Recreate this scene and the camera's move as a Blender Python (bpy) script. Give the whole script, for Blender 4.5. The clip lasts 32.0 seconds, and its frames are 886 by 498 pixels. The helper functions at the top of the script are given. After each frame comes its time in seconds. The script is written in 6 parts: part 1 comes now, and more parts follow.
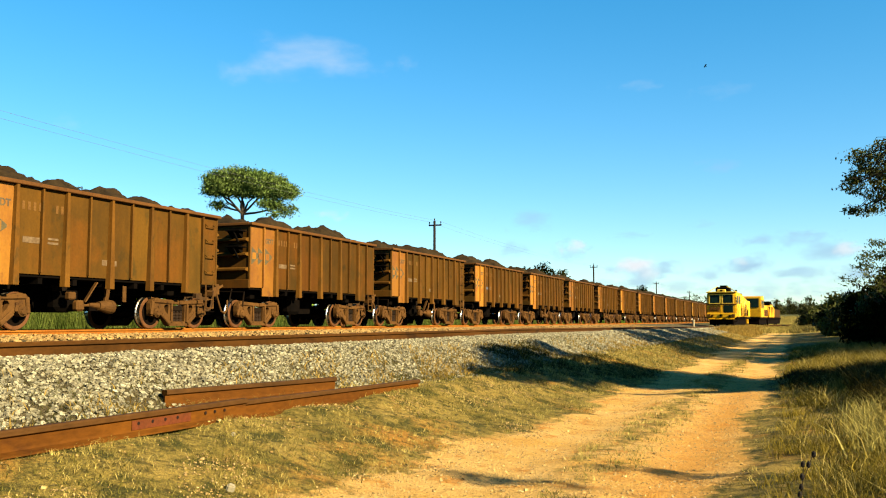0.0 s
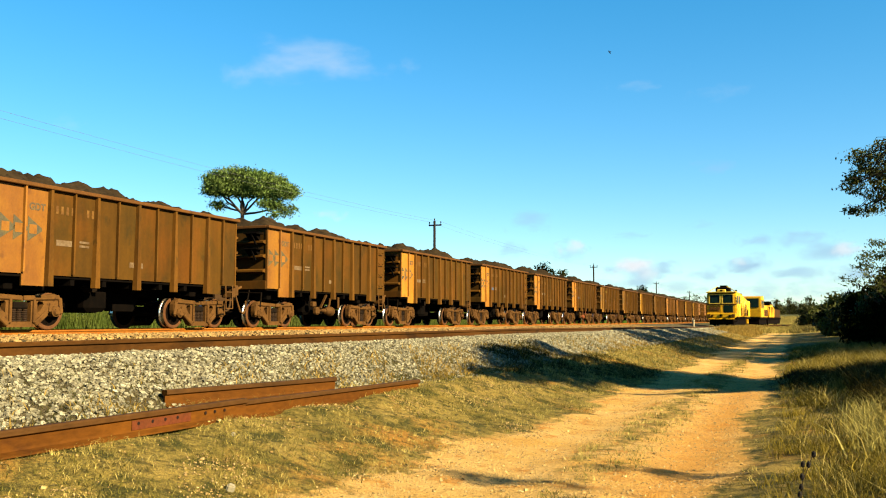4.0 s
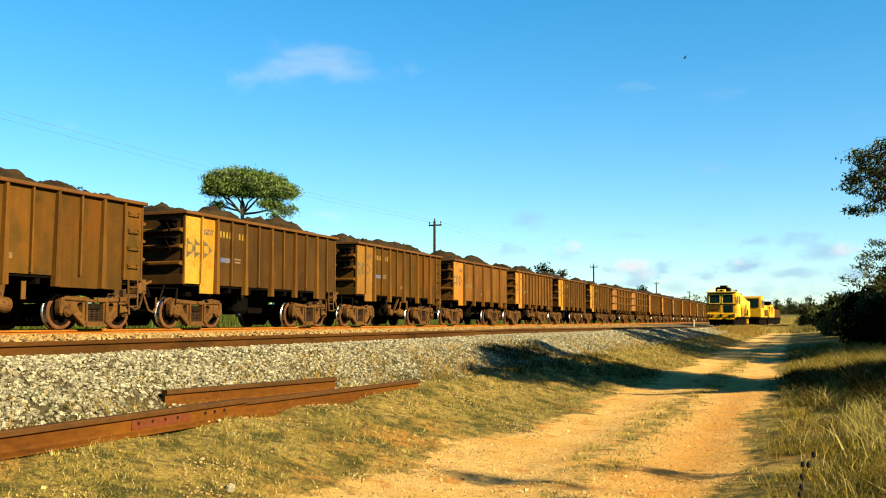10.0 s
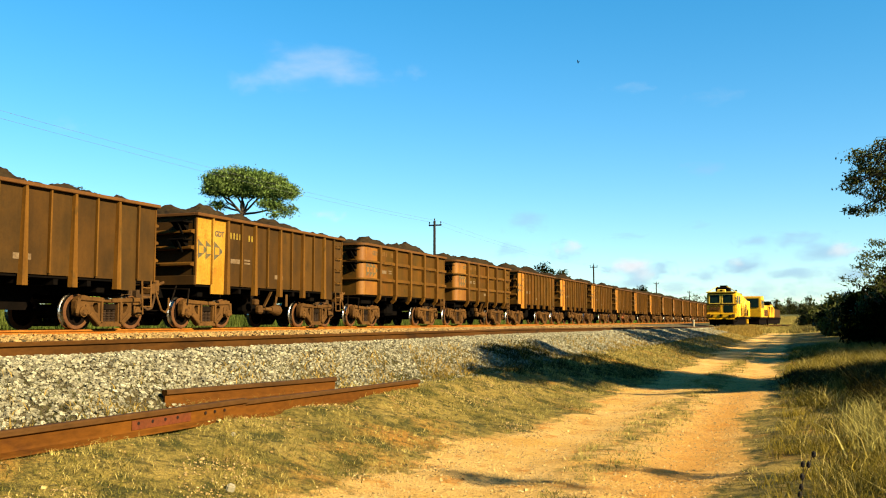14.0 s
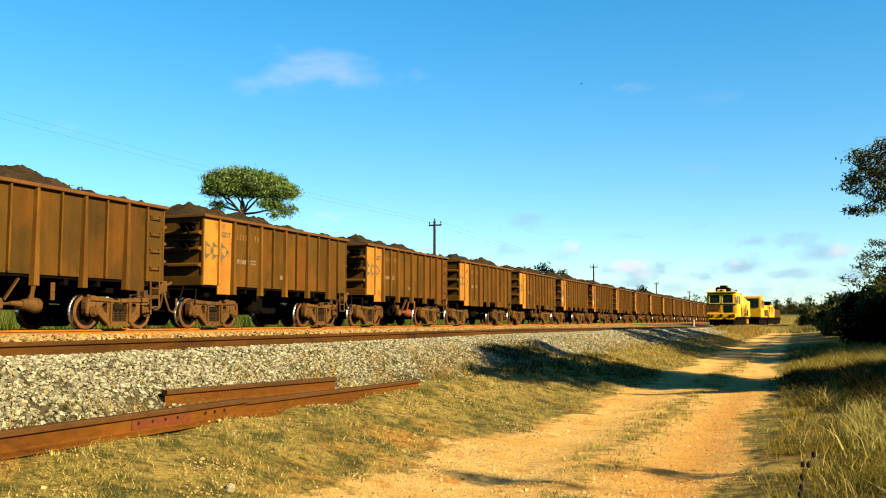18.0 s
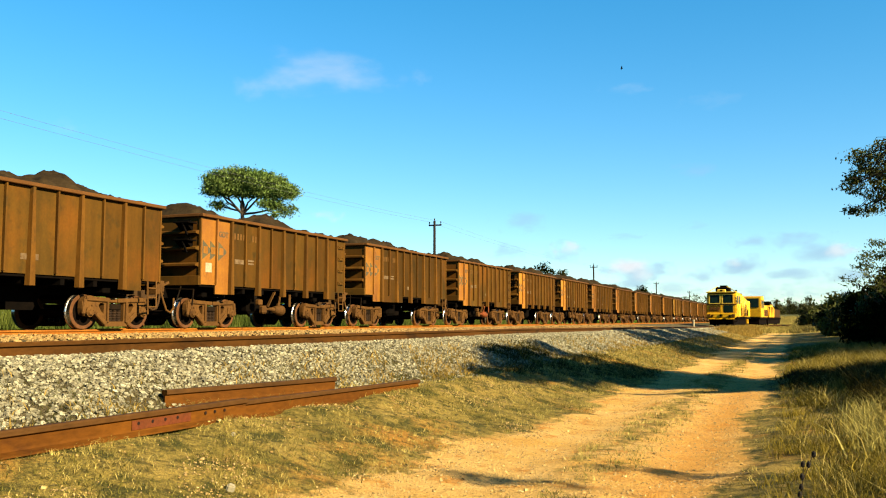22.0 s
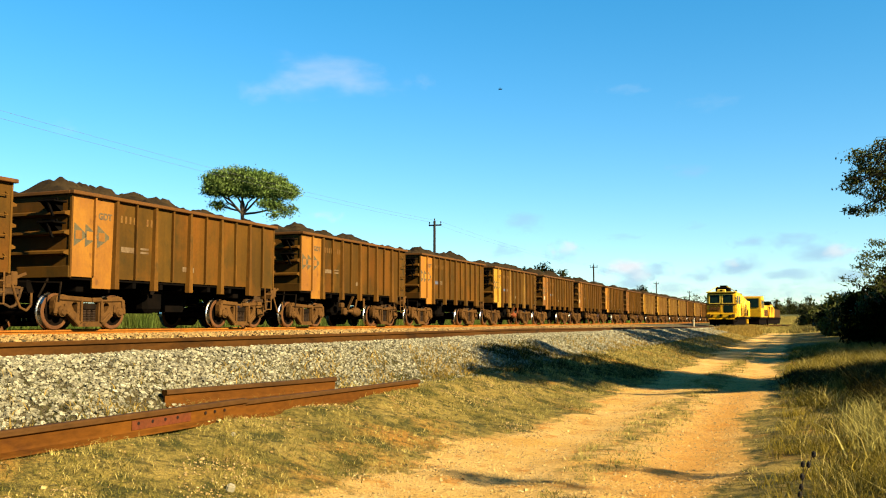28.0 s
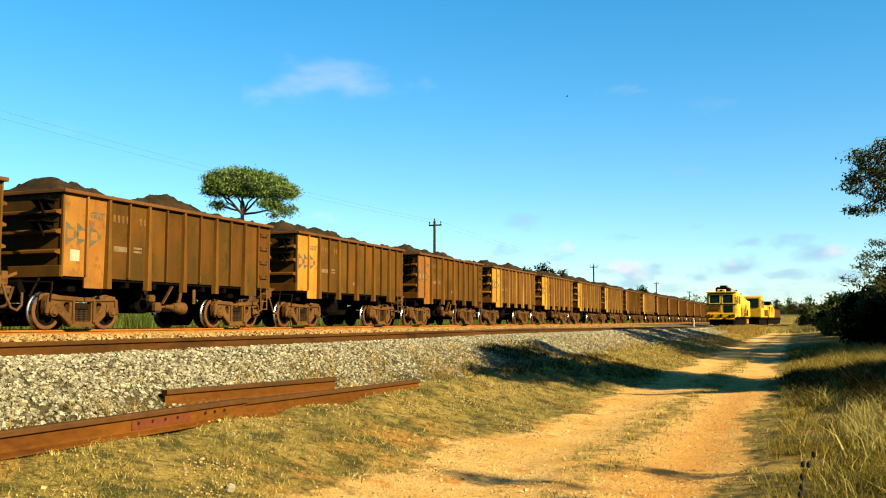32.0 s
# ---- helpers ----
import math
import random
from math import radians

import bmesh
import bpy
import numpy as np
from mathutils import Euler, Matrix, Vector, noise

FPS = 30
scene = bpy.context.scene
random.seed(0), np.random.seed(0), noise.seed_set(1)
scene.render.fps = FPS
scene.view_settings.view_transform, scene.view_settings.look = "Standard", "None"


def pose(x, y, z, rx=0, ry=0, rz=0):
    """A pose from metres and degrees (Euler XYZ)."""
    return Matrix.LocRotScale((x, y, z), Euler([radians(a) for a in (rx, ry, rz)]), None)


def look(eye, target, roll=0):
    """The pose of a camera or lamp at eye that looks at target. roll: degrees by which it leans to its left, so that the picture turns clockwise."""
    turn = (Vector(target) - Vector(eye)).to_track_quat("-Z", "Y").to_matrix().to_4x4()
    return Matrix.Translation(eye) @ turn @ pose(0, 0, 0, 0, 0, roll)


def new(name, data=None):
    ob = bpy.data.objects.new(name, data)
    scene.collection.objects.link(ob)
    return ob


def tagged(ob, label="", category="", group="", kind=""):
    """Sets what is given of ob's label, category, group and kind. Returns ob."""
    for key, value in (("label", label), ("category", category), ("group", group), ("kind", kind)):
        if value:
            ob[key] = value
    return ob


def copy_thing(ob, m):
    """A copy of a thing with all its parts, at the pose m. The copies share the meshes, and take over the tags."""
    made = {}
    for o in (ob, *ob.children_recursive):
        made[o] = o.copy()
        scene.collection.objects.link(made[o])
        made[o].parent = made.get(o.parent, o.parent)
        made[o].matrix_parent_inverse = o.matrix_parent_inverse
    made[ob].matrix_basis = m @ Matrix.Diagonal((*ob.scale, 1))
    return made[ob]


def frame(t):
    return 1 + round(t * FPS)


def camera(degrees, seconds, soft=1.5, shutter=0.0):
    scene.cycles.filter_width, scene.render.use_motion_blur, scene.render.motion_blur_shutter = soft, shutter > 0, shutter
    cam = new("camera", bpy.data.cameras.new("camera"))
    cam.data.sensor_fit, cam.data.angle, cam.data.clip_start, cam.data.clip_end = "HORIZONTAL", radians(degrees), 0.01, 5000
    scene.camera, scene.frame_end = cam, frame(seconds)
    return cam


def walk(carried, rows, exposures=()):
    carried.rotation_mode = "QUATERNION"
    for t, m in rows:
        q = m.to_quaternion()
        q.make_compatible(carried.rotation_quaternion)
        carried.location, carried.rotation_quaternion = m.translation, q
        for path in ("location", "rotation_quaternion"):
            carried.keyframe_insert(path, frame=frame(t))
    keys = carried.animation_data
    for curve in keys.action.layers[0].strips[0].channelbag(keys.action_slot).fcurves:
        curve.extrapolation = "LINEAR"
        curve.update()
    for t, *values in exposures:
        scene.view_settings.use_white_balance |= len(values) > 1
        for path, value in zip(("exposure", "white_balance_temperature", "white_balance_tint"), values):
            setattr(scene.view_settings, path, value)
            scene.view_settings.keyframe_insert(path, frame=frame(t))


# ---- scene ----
cam = camera(52.9, 32.0, soft=1.1)
EYE = (0.0, 0.0, 1.25)
VIEW = pose(*EYE, 94.629, 0, 21.66)
walk(cam, [(0, VIEW), (32, VIEW)], exposures=[(0, 2.38), (32, 2.38)])

# ---- light ----
SUN_EL, SUN_AZ = radians(27), radians(104)          # azimuth from +Y towards +X
world = bpy.data.worlds.new("sky")
scene.world = world
world.use_nodes = True
wn, wl = world.node_tree.nodes, world.node_tree.links
sky = wn.new("ShaderNodeTexSky")
sky.sky_type, sky.sun_disc = "NISHITA", False
sky.sun_elevation, sky.sun_rotation = SUN_EL, SUN_AZ
sky.air_density, sky.dust_density, sky.ozone_density = 1.0, 0.1, 3.0
sat = wn.new("ShaderNodeHueSaturation")
sat.inputs["Saturation"].default_value = 1.28
tint = wn.new("ShaderNodeMix")
tint.data_type, tint.blend_type = "RGBA", "MULTIPLY"
tint.inputs[0].default_value, tint.inputs[7].default_value = 1.0, (0.82, 0.99, 1.05, 1)
wl.new(sky.outputs[0], tint.inputs[6])
wl.new(tint.outputs[2], sat.inputs["Color"])
even = wn.new("ShaderNodeGamma")
even.inputs[1].default_value = 0.82
wl.new(sat.outputs[0], even.inputs[0])
wl.new(even.outputs[0], wn["Background"].inputs[0])
wn["Background"].inputs[1].default_value = 0.05
lamp = bpy.data.lights.new("sun", "SUN")
lamp.energy, lamp.angle, lamp.color = 5.0, radians(0.5), (1.0, 0.79, 0.46)
sun = new("sun", lamp)
SUN_DIR = Vector((math.sin(SUN_AZ) * math.cos(SUN_EL), math.cos(SUN_AZ) * math.cos(SUN_EL), math.sin(SUN_EL)))
sun.matrix_world = look(SUN_DIR * 60, (0, 0, 0))

# ---- materials ----


def mat(name, a, b, scale=3.0, rough=0.8, metal=0.0, bump=0.25, fine=30.0, stretch=(1, 1, 1), c=None, rand=0.0, island=0.0, spec=0.1, lo=0.38, hi=0.62, through_light=0.0, grit=0.26, rust=None, bays=0.0, streaks=0.15):
    """Two colours mixed by broad noise, fine grain over it, relief from both; c: a third colour in rarer stains."""
    m = bpy.data.materials.new(name)
    m.use_nodes = True
    n, l = m.node_tree.nodes, m.node_tree.links
    bs = n["Principled BSDF"]
    bs.inputs["Roughness"].default_value, bs.inputs["Metallic"].default_value = rough, metal
    bs.inputs["Specular IOR Level"].default_value = spec
    tc, mp = n.new("ShaderNodeTexCoord"), n.new("ShaderNodeMapping")
    mp.inputs["Scale"].default_value = stretch
    l.new(tc.outputs["Object"], mp.inputs[0])
    shift = mp.outputs[0]
    info = n.new("ShaderNodeObjectInfo")
    add = n.new("ShaderNodeVectorMath")
    mul = n.new("ShaderNodeMath")
    mul.operation = "MULTIPLY"
    mul.inputs[1].default_value = 37.0
    l.new(info.outputs["Random"], mul.inputs[0])
    l.new(mp.outputs[0], add.inputs[0])
    l.new(mul.outputs[0], add.inputs[1])
    shift = add.outputs[0]

    def nz(s, d=4.0):
        t = n.new("ShaderNodeTexNoise")
        t.inputs["Scale"].default_value, t.inputs["Detail"].default_value, t.inputs["Roughness"].default_value = s, d, 0.6
        l.new(shift, t.inputs["Vector"])
        return t.outputs["Fac"]

    def ramp(f, lo, hi):
        r = n.new("ShaderNodeMapRange")
        r.inputs[1].default_value, r.inputs[2].default_value = lo, hi
        l.new(f, r.inputs[0])
        return r.outputs[0]

    def mix(f, x, y, kind="MIX"):
        q = n.new("ShaderNodeMix")
        q.data_type, q.blend_type = "RGBA", kind
        for k, v in ((0, f), (6, x), (7, y)):
            if isinstance(v, (int, float)):
                q.inputs[k].default_value = v
            elif isinstance(v, tuple):
                q.inputs[k].default_value = (*v, 1)
            else:
                l.new(v, q.inputs[k])
        return q.outputs[2]

    broad, grain = nz(scale), nz(fine, 3)
    col = mix(ramp(broad, lo, hi), a, b)
    if c:
        col = mix(ramp(nz(scale * 2.3, 5), 0.58, 0.68), col, c)
    if rust:
        col = mix(ramp(nz(scale * 0.8, 6), 0.50, 0.66), col, rust)
    if bays:
        # every bay of plating has its own tint; rain streaks run down it
        split, cell, pick = n.new("ShaderNodeSeparateXYZ"), n.new("ShaderNodeMath"), n.new("ShaderNodeTexWhiteNoise")
        l.new(tc.outputs["Object"], split.inputs[0])
        cell.operation = "FLOOR"
        step = n.new("ShaderNodeMath")
        step.operation = "MULTIPLY_ADD"
        step.inputs[1].default_value, step.inputs[2].default_value = 1 / 0.6983, 20.0
        l.new(split.outputs[1], step.inputs[0])
        l.new(step.outputs[0], cell.inputs[0])
        pick.noise_dimensions = "2D"
        both = n.new("ShaderNodeCombineXYZ")
        l.new(cell.outputs[0], both.inputs[0])
        l.new(mul.outputs[0], both.inputs[1])
        l.new(both.outputs[0], pick.inputs["Vector"])
        warm = mix(1.0, col, (1.0, 1.06, 1.1), "MULTIPLY")
        col = mix(ramp(pick.outputs[0], 0.55, 1.0), col, warm)
        dim = n.new("ShaderNodeMapRange")
        dim.inputs[3].default_value, dim.inputs[4].default_value = 1 - bays, 1 + bays
        l.new(pick.outputs[0], dim.inputs[0])
        run, long_ = n.new("ShaderNodeTexNoise"), n.new("ShaderNodeMapping")
        long_.inputs["Scale"].default_value = (7.0, 7.0, 0.35)
        l.new(tc.outputs["Object"], long_.inputs[0])
        far_ = n.new("ShaderNodeVectorMath")
        l.new(long_.outputs[0], far_.inputs[0])
        l.new(mul.outputs[0], far_.inputs[1])
        l.new(far_.outputs[0], run.inputs["Vector"])
        run.inputs["Scale"].default_value, run.inputs["Detail"].default_value = 1.0, 4
        wash = n.new("ShaderNodeMapRange")
        for q, u in zip((1, 2, 3, 4), (0.36, 0.64, 1 - streaks, 1 + streaks)):
            wash.inputs[q].default_value = u
        l.new(run.outputs["Fac"], wash.inputs[0])
        for f in (dim.outputs[0], wash.outputs[0]):
            times = n.new("ShaderNodeVectorMath")
            times.operation = "SCALE"
            l.new(col, times.inputs[0])
            l.new(f, times.inputs["Scale"])
            col = times.outputs[0]
    g = ramp(grain, 0.25, 0.75)
    gm = n.new("ShaderNodeMapRange")
    gm.inputs[3].default_value, gm.inputs[4].default_value = 1 - grit, 1 + grit
    l.new(g, gm.inputs[0])
    sc = n.new("ShaderNodeVectorMath")
    sc.operation = "SCALE"
    l.new(col, sc.inputs[0])
    l.new(gm.outputs[0], sc.inputs["Scale"])
    col = sc.outputs[0]
    for amount, src in ((rand, info.outputs["Random"]), (island, None)):
        if amount:
            if src is None:
                src = n.new("ShaderNodeNewGeometry").outputs["Random Per Island"]
            r = n.new("ShaderNodeMapRange")
            r.inputs[3].default_value, r.inputs[4].default_value = 1 - amount, 1 + amount
            l.new(src, r.inputs[0])
            s2 = n.new("ShaderNodeVectorMath")
            s2.operation = "SCALE"
            l.new(col, s2.inputs[0])
            l.new(r.outputs[0], s2.inputs["Scale"])
            col = s2.outputs[0]
    l.new(col, bs.inputs["Base Color"])
    if bump:
        bp = n.new("ShaderNodeBump")
        bp.inputs["Strength"].default_value, bp.inputs["Distance"].default_value = bump, 0.02
        l.new(grain, bp.inputs["Height"])
        l.new(bp.outputs[0], bs.inputs["Normal"])
    if through_light:
        tl, mx = n.new("ShaderNodeBsdfTranslucent"), n.new("ShaderNodeMixShader")
        mx.inputs[0].default_value = through_light
        l.new(col, tl.inputs[0])
        l.new(bs.outputs[0], mx.inputs[1])
        l.new(tl.outputs[0], mx.inputs[2])
        l.new(mx.outputs[0], n["Material Output"].inputs[0])
    return m


DUST = mat("dusty_wagon_steel", (0.025, 0.0129, 0.00172), (0.0378, 0.0174, 0.0018), 0.8, 0.75, 0, 0.1, 22, (1, 1, 0.75), c=(0.0201, 0.0118, 0.00208), rust=(0.0504, 0.0191, 0.00184), rand=0.22, grit=0.12, spec=0.06, bays=0.12, streaks=0.08)
DUST_RED = mat("red_wagon_steel", (0.0413, 0.0167, 0.00317), (0.0619, 0.0264, 0.00381), 0.9, 0.75, 0, 0.1, 22, (1, 1, 0.75), c=(0.0316, 0.0167, 0.00432), rand=0.14, grit=0.12, spec=0.06, bays=0.12, streaks=0.08)
DUST_DARK = mat("dark_wagon_steel", (0.0193, 0.00984, 0.00217), (0.0317, 0.0146, 0.00242), 0.9, 0.75, 0, 0.1, 22, (1, 1, 0.75), c=(0.0204, 0.0107, 0.00242), rand=0.14, grit=0.12, spec=0.06, bays=0.12, streaks=0.08)
# near-black that puts the shade on the inner wheel plates into colour
NEAR_BLACK = mat("shaded_near_black", (0.00142, 0.000892, 0.000625), (0.00312, 0.00178, 0.00106), 5, 0.95, 0, 0.1, spec=0.03)
RIB = mat("rib_steel", (0.042, 0.0184, 0.00232), (0.0601, 0.0261, 0.00295), 1.5, 0.7, 0, 0.12, 25, (1, 1, 0.5), c=(0.0338, 0.0175, 0.00318), rand=0.15, grit=0.15, spec=0.06, bays=0.05, streaks=0.07)
RIB_YELLOW = mat("yellow_rib_steel", (0.123, 0.0672, 0.0112), (0.0935, 0.0447, 0.00893), 1.5, 0.7, 0, 0.12, 25, (1, 1, 0.5), rand=0.15)
RIM = mat("rim_steel", (0.0596, 0.0252, 0.00467), (0.0471, 0.0192, 0.00366), 1.5, 0.7, 0, 0.15, 25, c=(0.0358, 0.0148, 0.00314))
YELLOW = mat("worn_orange_paint", (0.127, 0.0528, 0.00384), (0.0984, 0.0371, 0.0035), 1.2, 0.6, 0, 0.06, 20, (1, 1, 0.8), c=(0.0735, 0.0274, 0.0035), rand=0.15, grit=0.12, spec=0.2, bays=0.05, streaks=0.05)
YELLOW_DULL = mat("dull_dusty_orange_paint", (0.0972, 0.0466, 0.00486), (0.0756, 0.0344, 0.00446), 1.2, 0.65, 0, 0.06, 20, (1, 1, 0.8), c=(0.0607, 0.027, 0.00405), rand=0.12, grit=0.12, spec=0.15, bays=0.05, streaks=0.1)
STENCIL_NEW = mat("yellow_stencil", (0.126, 0.087, 0.0108), (0.09, 0.057, 0.0072), 7, 0.7, 0, 0.05)
ARROW = mat("faded_grey_paint", (0.036, 0.033, 0.022), (0.052, 0.042, 0.018), 5, 0.7, 0, 0.05)
RAIL_HEAD = mat("dark_rail_head", (0.026, 0.0125, 0.0038), (0.038, 0.0175, 0.0047), 1.5, 0.7, 0, 0.2, 25, (1, 0.4, 1), spec=0.04)
# dark weed leaf, with the shade of the verge put into its colour
LEAF_WEED = mat("dark_shaded_weed_leaf", (0.014, 0.0141, 0.0026), (0.0328, 0.0255, 0.0052), 1.5, 0.7, 0, 0, 8, island=0.55, spec=0.02)
LEAF_PALE = mat("pale_straw_leaf", (0.225, 0.199, 0.0562), (0.143, 0.124, 0.03), 2.0, 0.6, 0, 0, 8, island=0.4, through_light=0.3)
YELLOW_MID = mat("strong_orange_paint", (0.183, 0.078, 0.00585), (0.154, 0.0604, 0.00454), 1.2, 0.6, 0, 0.06, 20, (1, 1, 0.8), c=(0.107, 0.039, 0.00454), rand=0.12, grit=0.12, spec=0.2, bays=0.05, streaks=0.05)
YELLOW_NEW = mat("bright_yellow_paint", (0.183, 0.104, 0.0127), (0.156, 0.0722, 0.00542), 1.2, 0.55, 0, 0.1, 20, (1, 1, 0.8), c=(0.129, 0.0561, 0.00542), rand=0.06, bays=0.05, streaks=0.05)
LOGO = mat("faded_dark_paint", (0.0393, 0.0298, 0.0202), (0.0625, 0.0428, 0.0179), 5, 0.7, 0, 0.05)
STENCIL = mat("faded_yellow_stencil", (0.0762, 0.0382, 0.00785), (0.0536, 0.0246, 0.00557), 7, 0.7, 0, 0.05, c=(0.0536, 0.0246, 0.00672))
PLATE = mat("faded_grey_label", (0.0803, 0.0562, 0.0313), (0.0536, 0.0336, 0.0156), 6, 0.7, 0, 0.05)
PLATE_BLUE = mat("faded_blue_label", (0.0298, 0.0446, 0.0892), (0.0506, 0.0506, 0.0625), 6, 0.7, 0, 0.05)
WHITE = mat("white_label", (0.179, 0.166, 0.112), (0.156, 0.139, 0.0892), 6, 0.6, 0, 0.03)
# near-black: grime, with the shade under the wagon bodies put into the colour
BLACK = mat("grimy_shaded_underframe", (0.000884, 0.00066, 0.000506), (0.00178, 0.00114, 0.000762), 3, 0.95, 0, 0.2, spec=0.03)
BOGIE = mat("dusty_cast_steel", (0.0179, 0.00918, 0.00327), (0.0298, 0.0155, 0.00535), 4, 0.8, 0, 0.35, 40, c=(0.0107, 0.00565, 0.00238), rand=0.15)
FRAME = mat("dusty_side_frame_casting", (0.0364, 0.017, 0.00396), (0.0518, 0.0242, 0.00552), 3, 0.8, 0, 0.3, 35, c=(0.021, 0.00918, 0.00264), rand=0.15, spec=0.08)
SPRING = mat("dark_spring_steel", (0.00952, 0.00535, 0.00297), (0.0167, 0.00893, 0.00416), 8, 0.75)
WHEEL = mat("rusty_wheel_steel", (0.0405, 0.0162, 0.00539), (0.0594, 0.0252, 0.00852), 3, 0.7, 0.0, 0.2, 30)
TREAD = mat("polished_tread", (0.55, 0.52, 0.48), (0.4, 0.36, 0.3), 6, 0.25, 1.0, 0.03)
RED = mat("orange_red_paint", (0.0901, 0.0236, 0.00601), (0.069, 0.0193, 0.00516), 4, 0.6, 0, 0.05)
ORE = mat("iron_ore", (0.0117, 0.00808, 0.00413), (0.0199, 0.0134, 0.00619), 1.8, 0.98, 0, 1.0, 9, spec=0.04, c=(0.00686, 0.005, 0.0031))
RAIL_ORANGE = mat("orange_rusty_rail", (0.124, 0.042, 0.00541), (0.154, 0.0592, 0.00744), 1.5, 0.75, 0, 0.15, 30, c=(0.0845, 0.0273, 0.00494), spec=0.04)
RAIL_BROWN = mat("brown_rusty_rail", (0.0219, 0.0096, 0.00197), (0.0361, 0.015, 0.00281), 1.2, 0.75, 0, 0.2, 30, (1, 0.4, 1), c=(0.0141, 0.00637, 0.00181), spec=0.04)
RAIL_SPARE = mat("red_rusty_rail", (0.041, 0.0148, 0.00187), (0.0616, 0.0225, 0.00229), 1.0, 0.75, 0, 0.25, 25, (1, 0.4, 1), c=(0.0246, 0.00869, 0.00187), spec=0.04)
RAIL_RED = mat("red_primer", (0.0562, 0.0139, 0.00386), (0.0473, 0.0139, 0.0036), 5, 0.7)
HOLE = mat("bolt_hole_shade", (0.00447, 0.00269, 0.00224), (0.00672, 0.00358, 0.00269), 5, 0.9, 0, 0)
STONE = mat("ballast_stone", (0.158, 0.153, 0.108), (0.092, 0.084, 0.052), 14, 0.85, 0, 0.4, 60, c=(0.052, 0.036, 0.0195), island=0.55)
STONE_DUST = mat("dusty_ballast_stone", (0.173, 0.116, 0.0433), (0.134, 0.0821, 0.0289), 14, 0.85, 0, 0.4, 60, island=0.35)
STONE_SAND = mat("sandy_gravel", (0.259, 0.191, 0.0828), (0.194, 0.126, 0.0432), 14, 0.85, 0, 0.4, 60, island=0.4)
GRASS_DRY = mat("dry_grass", (0.191, 0.129, 0.0309), (0.141, 0.0952, 0.0168), 0.8, 0.8, 0, 0, 12, island=0.4, through_light=0.35)
GRASS_MIX = mat("yellow_green_grass", (0.0803, 0.0664, 0.0104), (0.0401, 0.0422, 0.00643), 0.6, 0.8, 0, 0, 12, island=0.45, through_light=0.4)
GRASS_TURF = mat("worn_straw_turf", (0.28, 0.224, 0.066), (0.1, 0.0868, 0.0161), 3.2, 0.8, 0, 0, 12, island=0.5, through_light=0.3)
GRASS_VERGE = mat("pale_verge_grass", (0.166, 0.125, 0.0161), (0.0414, 0.0372, 0.00459), 2.6, 0.75, 0, 0, 12, island=0.6, through_light=0.4)
GEAR = mat("grimy_brake_gear", (0.00262, 0.0017, 0.00105), (0.00625, 0.0036, 0.00163), 5, 0.9, 0, 0.2, 30, spec=0.05)
GRASS_GREEN = mat("green_grass", (0.0416, 0.0654, 0.00952), (0.0744, 0.0918, 0.0161), 0.8, 0.7, 0, 0, 12, island=0.4, through_light=0.4)
LEAF = mat("green_leaf", (0.0506, 0.0964, 0.0102), (0.0811, 0.13, 0.0153), 0.6, 0.55, 0, 0, 8, island=0.5, through_light=0.35)
LEAF_CROWN = mat("mid_green_leaf", (0.052, 0.092, 0.019), (0.088, 0.132, 0.032), 0.6, 0.6, 0, 0, 8, island=0.6, through_light=0.3)
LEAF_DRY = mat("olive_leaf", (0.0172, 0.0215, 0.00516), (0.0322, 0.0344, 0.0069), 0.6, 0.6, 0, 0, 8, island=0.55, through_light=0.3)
# brighter copy of the olive leaf: sunlight put into the colour
LEAF_OLIVE_LIT = mat("lit_olive_leaf", (0.0369, 0.0464, 0.00774), (0.0684, 0.0744, 0.0131), 0.6, 0.6, 0, 0, 8, island=0.55, through_light=0.35)
LEAF_BROWN = mat("brown_olive_leaf", (0.0575, 0.0658, 0.012), (0.0275, 0.0364, 0.0084), 1.2, 0.6, 0, 0, 8, island=0.6, through_light=0.25)
# near-black leaf: the deep shade inside the bushes is put into its colour
LEAF_SHADED = mat("dark_shaded_leaf", (0.00247, 0.00405, 0.000808), (0.005, 0.00714, 0.00134), 0.6, 0.7, 0, 0, 8, island=0.5, spec=0.0)
BARK = mat("bark", (0.0224, 0.0167, 0.0112), (0.0382, 0.0291, 0.0201), 5, 0.9, 0, 0.6, 20, (1, 1, 0.3))
WOOD = mat("weathered_pole_wood", (0.00791, 0.00631, 0.00511), (0.0127, 0.0103, 0.00791), 3, 0.85, 0, 0.3, 20, (1, 1, 0.2))
MACHINE = mat("machine_yellow_paint", (0.377, 0.215, 0.0047), (0.313, 0.165, 0.0047), 1.0, 0.45, 0, 0.05, 15, c=(0.212, 0.109, 0.00941))
MACHINE_PALE = mat("pale_yellow_paint", (0.391, 0.284, 0.0406), (0.325, 0.22, 0.0244), 1.0, 0.5, 0, 0.05, 15)
GLASS = mat("dark_window_glass", (0.00202, 0.00708, 0.00557), (0.00354, 0.0101, 0.00809), 1, 0.3, 0, 0, spec=0.05)
WIRE = mat("wire_metal", (0.0449, 0.0485, 0.0538), (0.0538, 0.0571, 0.0631), 2, 0.6, 0, 0)
FEATHER = mat("dark_feather", (0.00526, 0.00473, 0.00421), (0.00791, 0.00684, 0.00576), 5, 0.8, 0, 0)

